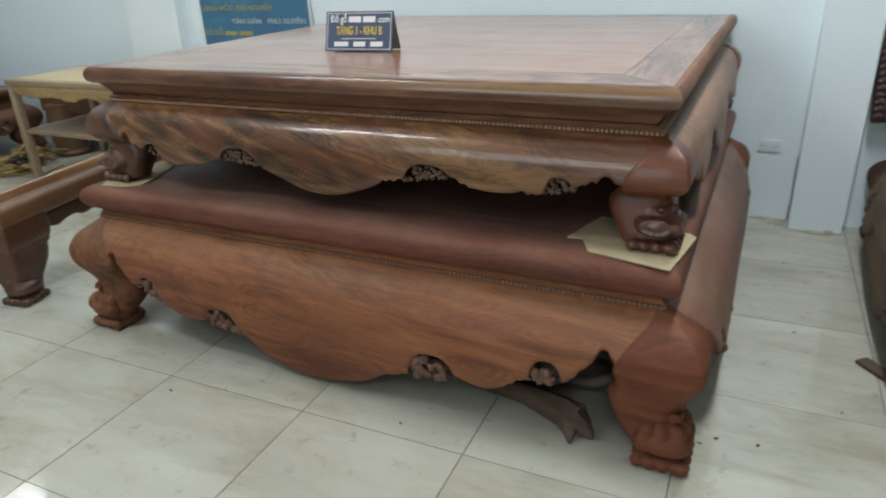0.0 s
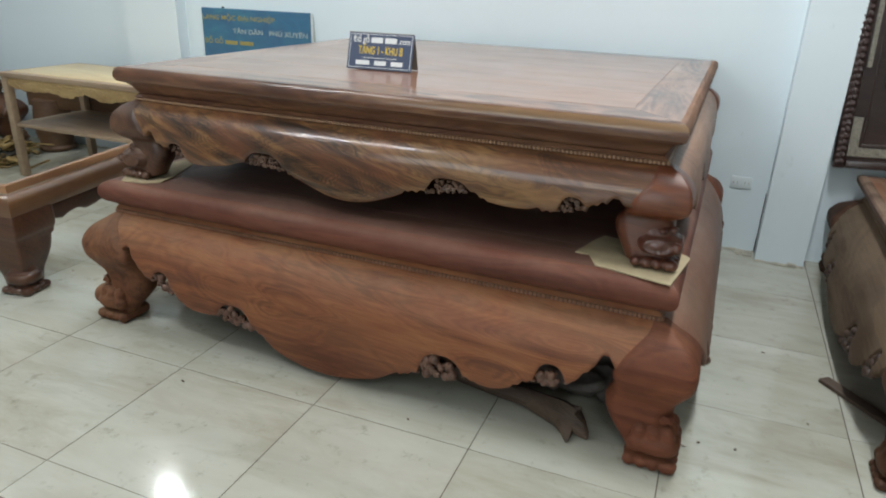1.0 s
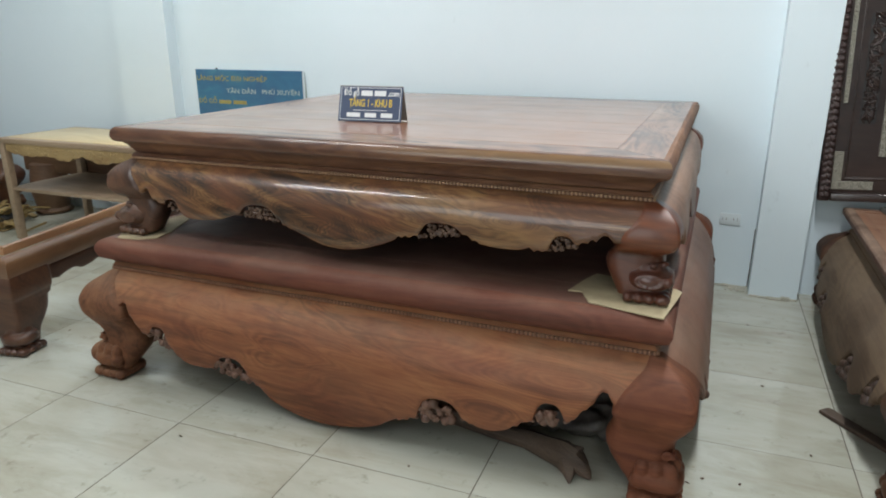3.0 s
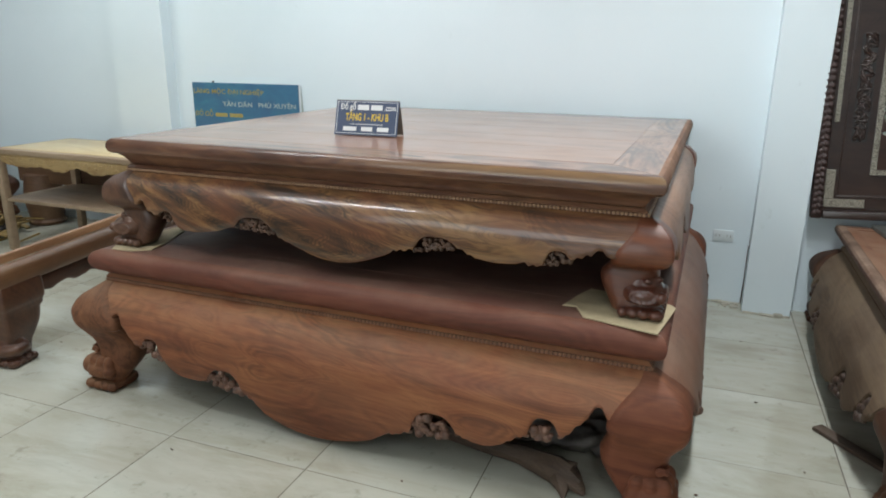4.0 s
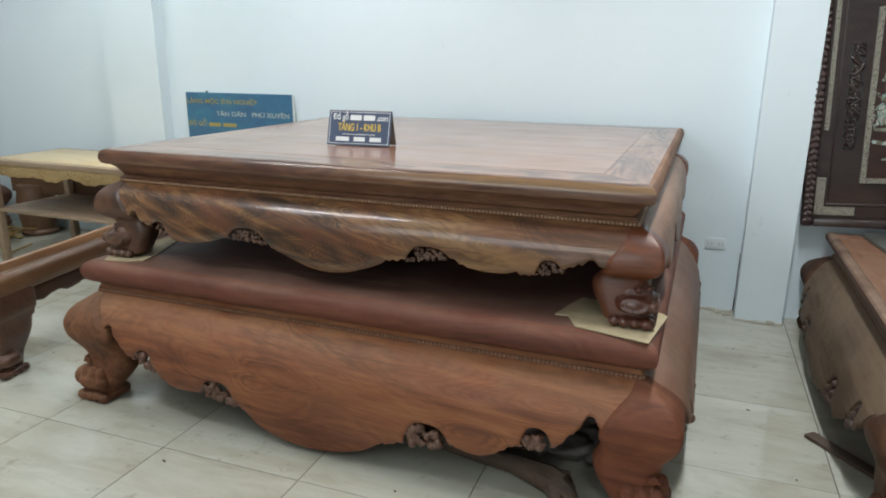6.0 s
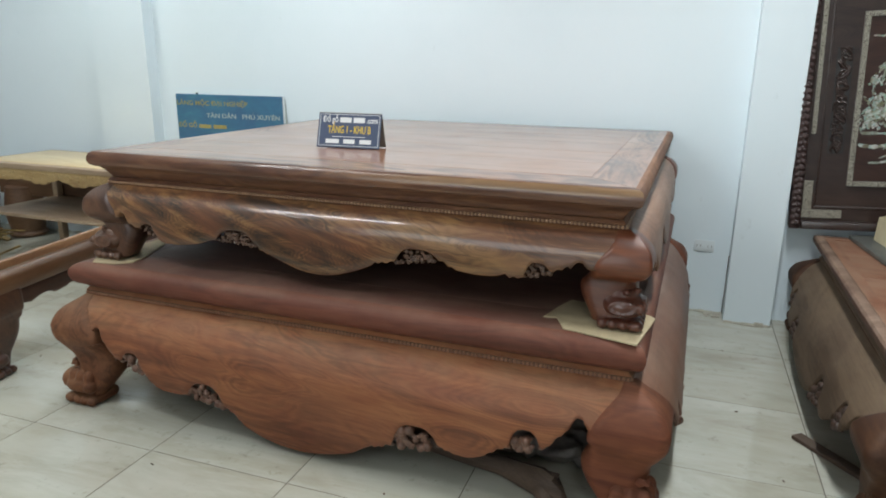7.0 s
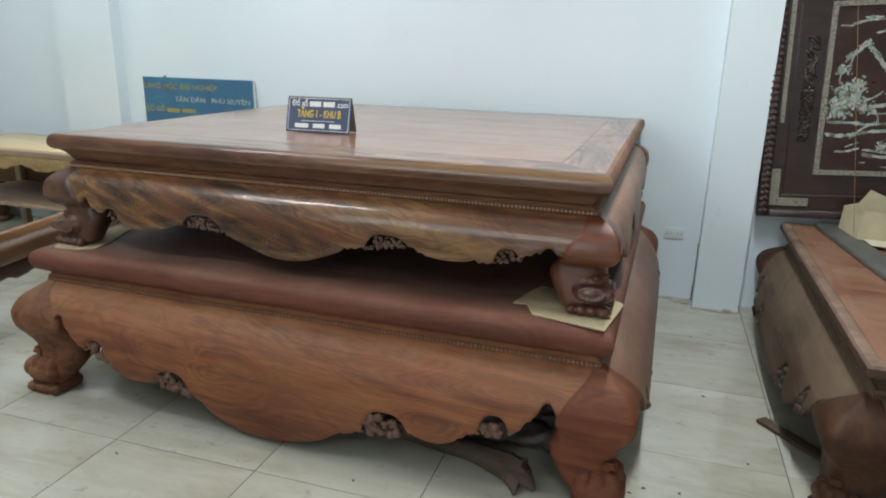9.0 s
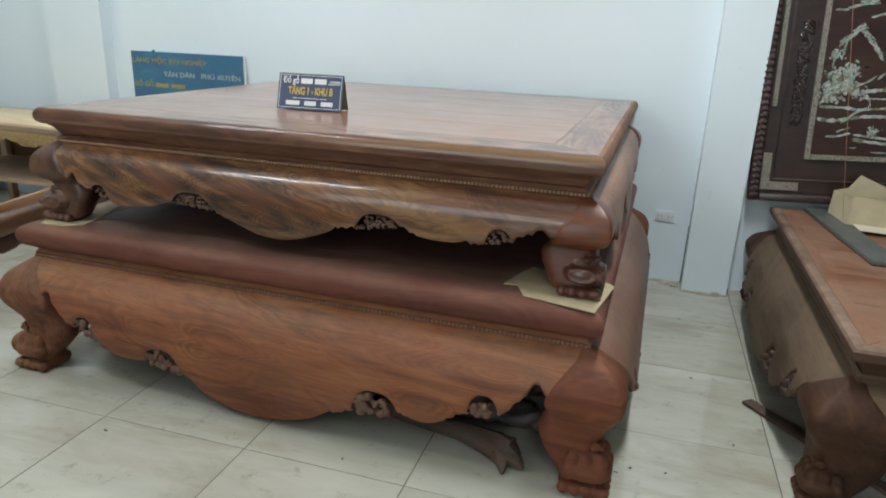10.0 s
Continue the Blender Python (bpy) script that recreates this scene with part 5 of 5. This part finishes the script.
tagged(plank, "narrow dark wooden plank under a daybed", "plank")

# scraps of wood on the far floor
bm = bmesh.new()
rnd = random.Random(12)
for i in range(46):
    d = rnd.uniform(0, 1)
    m = pose(-5.08 + rnd.gauss(0, 0.17), 1.42 + rnd.gauss(0, 0.14), 0.02 + 0.12 * (1 - d) * rnd.random(), rnd.uniform(-25, 25), rnd.uniform(-25, 25), rnd.uniform(0, 180)) @ Matrix.Diagonal((rnd.uniform(0.08, 0.22), rnd.uniform(0.02, 0.06), 0.012, 1))
    bmesh.ops.create_cube(bm, size=1.0, matrix=m)
tagged(part("wood_scraps", bm, M_YELLOW_SCRAP, None, "", 0), "heap of yellow wood scraps on the floor", "scraps", kind="stuff")
for i in range(3):
    pts = []
    for j in range(40):
        a = j * 0.75 + i
        r = 0.10 + 0.03 * math.sin(j * 0.9 + i)
        pts.append((-5.0 - 0.1 * i + r * math.cos(a) + 0.02 * math.sin(j), 1.30 + 0.14 * i + r * math.sin(a), 0.03 + 0.03 * i + 0.02 * math.sin(j * 1.3)))
    v, f = tube_path(pts, [0.007] * 40, 5 + i, 6)
    tagged(link_mesh("cable_coil", v, f, (M_YELLOW_SCRAP, M_HOLE, M_YELLOW_SCRAP)[i], None, "", 60), "loose coil of " + ("yellow", "black", "yellow")[i] + " cable on the floor", "cable", "cable coils")

# string that hangs before the picture
s0, s1 = Vector((1.075, 1.70, TOP_R + 0.027)), Vector((0.687, 1.70, 3.08))
bm = bmesh.new()
bmesh.ops.create_cone(bm, cap_ends=True, segments=6, radius1=0.0011, radius2=0.0011, depth=(s1 - s0).length,
                      matrix=Matrix.Translation((s0 + s1) / 2) @ (s1 - s0).to_track_quat("Z", "Y").to_matrix().to_4x4())
tagged(part("string", bm, M_STRING, None), "thin orange string hanging from the ceiling", "string")

# ceiling light fittings; the tube housings are assumed and stay out of view
for lx, ly, lw, turn in ASSUMED_TUBES:
    c = thing("assumed_tube_light", "assumed white fluorescent batten light on the unseen ceiling", "light", "tube lights", (lx, ly, CEIL), turn)
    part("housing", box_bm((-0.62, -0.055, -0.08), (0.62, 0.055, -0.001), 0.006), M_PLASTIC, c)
c = thing("ceiling_light", "small round white ceiling light", "light", "", (*BULB, CEIL))
bm = bmesh.new()
bmesh.ops.create_cone(bm, cap_ends=True, segments=32, radius1=0.10, radius2=0.11, depth=0.079, matrix=pose(0, 0, -0.0405))
part("housing", bm, M_PLASTIC, c)

# ---- floor tiles ----
TILE, TURN_T = 0.5955, 1.0
bm = box_bm((-TILE / 2 + 0.0018, -TILE / 2 + 0.0013, -0.01), (TILE / 2 - 0.0020, TILE / 2 - 0.0013, 0.0))
proto = part("tile", bm, M_TILE, floor, "", 0)
grid = pose(-1.693, -0.317, 0, 0, 0, TURN_T)
made = 0
for i in range(-10, 11):
    for j in range(-11, 5):
        m = grid @ pose((i + 0.5) * TILE, (j + 0.5) * TILE, 0)
        x, y, z = m.translation
        if not (-7.9 < x < 4.9 and -6.0 < y < WALL_Y + 0.3):
            continue
        if made == 0:
            ob = proto
        else:
            ob = new("tile", proto.data)
            ob.parent = floor
        ob.matrix_basis = m @ pose(0, 0, random.uniform(-0.0006, 0.0))
        made += 1

# rough mortar along the foot of the wall
rnd = random.Random(21)
bm = bmesh.new()
for x0, x1, y in ((-5.0, 0.378, WALL_Y), (0.385, 0.632, 1.965)):
    x = x0
    while x < x1:
        w = rnd.uniform(0.015, 0.06)
        box_bm((x, y - rnd.uniform(0.006, 0.035), 0.0005), (min(x + w, x1), y - 0.001, rnd.uniform(0.003, 0.008) + 0.012 * rnd.random() ** 3), bm=bm)
        x += w
for i in range(26):
    x, y, r = 0.36 - abs(rnd.gauss(0, 0.05)), WALL_Y - 0.02 - abs(rnd.gauss(0, 0.035)), rnd.uniform(0.004, 0.013)
    box_bm((x - r, y - r, 0.0005), (x + r * 0.8, y + r * 0.7, r * 0.8), bm=bm)
tagged(part("mortar_edge", bm, M_CURB, None, "", 0), "rough yellowish mortar along the foot of the wall", "trim", kind="structure")

# crumbs on the floor
bm = bmesh.new()
for x, y in ((0.412, 0.834), (0.313, 0.082), (0.15, 0.027), (0.196, 0.069), (0.37, 1.5), (-0.751, -0.239), (-2.83, 0.148), (-1.62, -0.39), (0.55, 0.35)):
    m = pose(x, y, 0.003, rnd.uniform(-10, 10), rnd.uniform(-10, 10), rnd.uniform(0, 180)) @ Matrix.Diagonal((rnd.uniform(0.006, 0.013), rnd.uniform(0.003, 0.006), 0.0025, 1))
    bmesh.ops.create_icosphere(bm, subdivisions=1, radius=0.8, matrix=m)
tagged(part("floor_crumbs", bm, M_DARKCARVE, None, "", 0), "small dark wood crumbs scattered on the floor", "crumbs", kind="stuff")

# dark seam where the pilaster meets the wall
tagged(part("wall_seam", box_bm((0.3785, WALL_Y - 0.006, 0.005), (0.3825, WALL_Y - 0.001, 0.36)), M_ROOTS, None, "", 0), "dark cracked seam beside the pilaster", "crack", kind="structure")
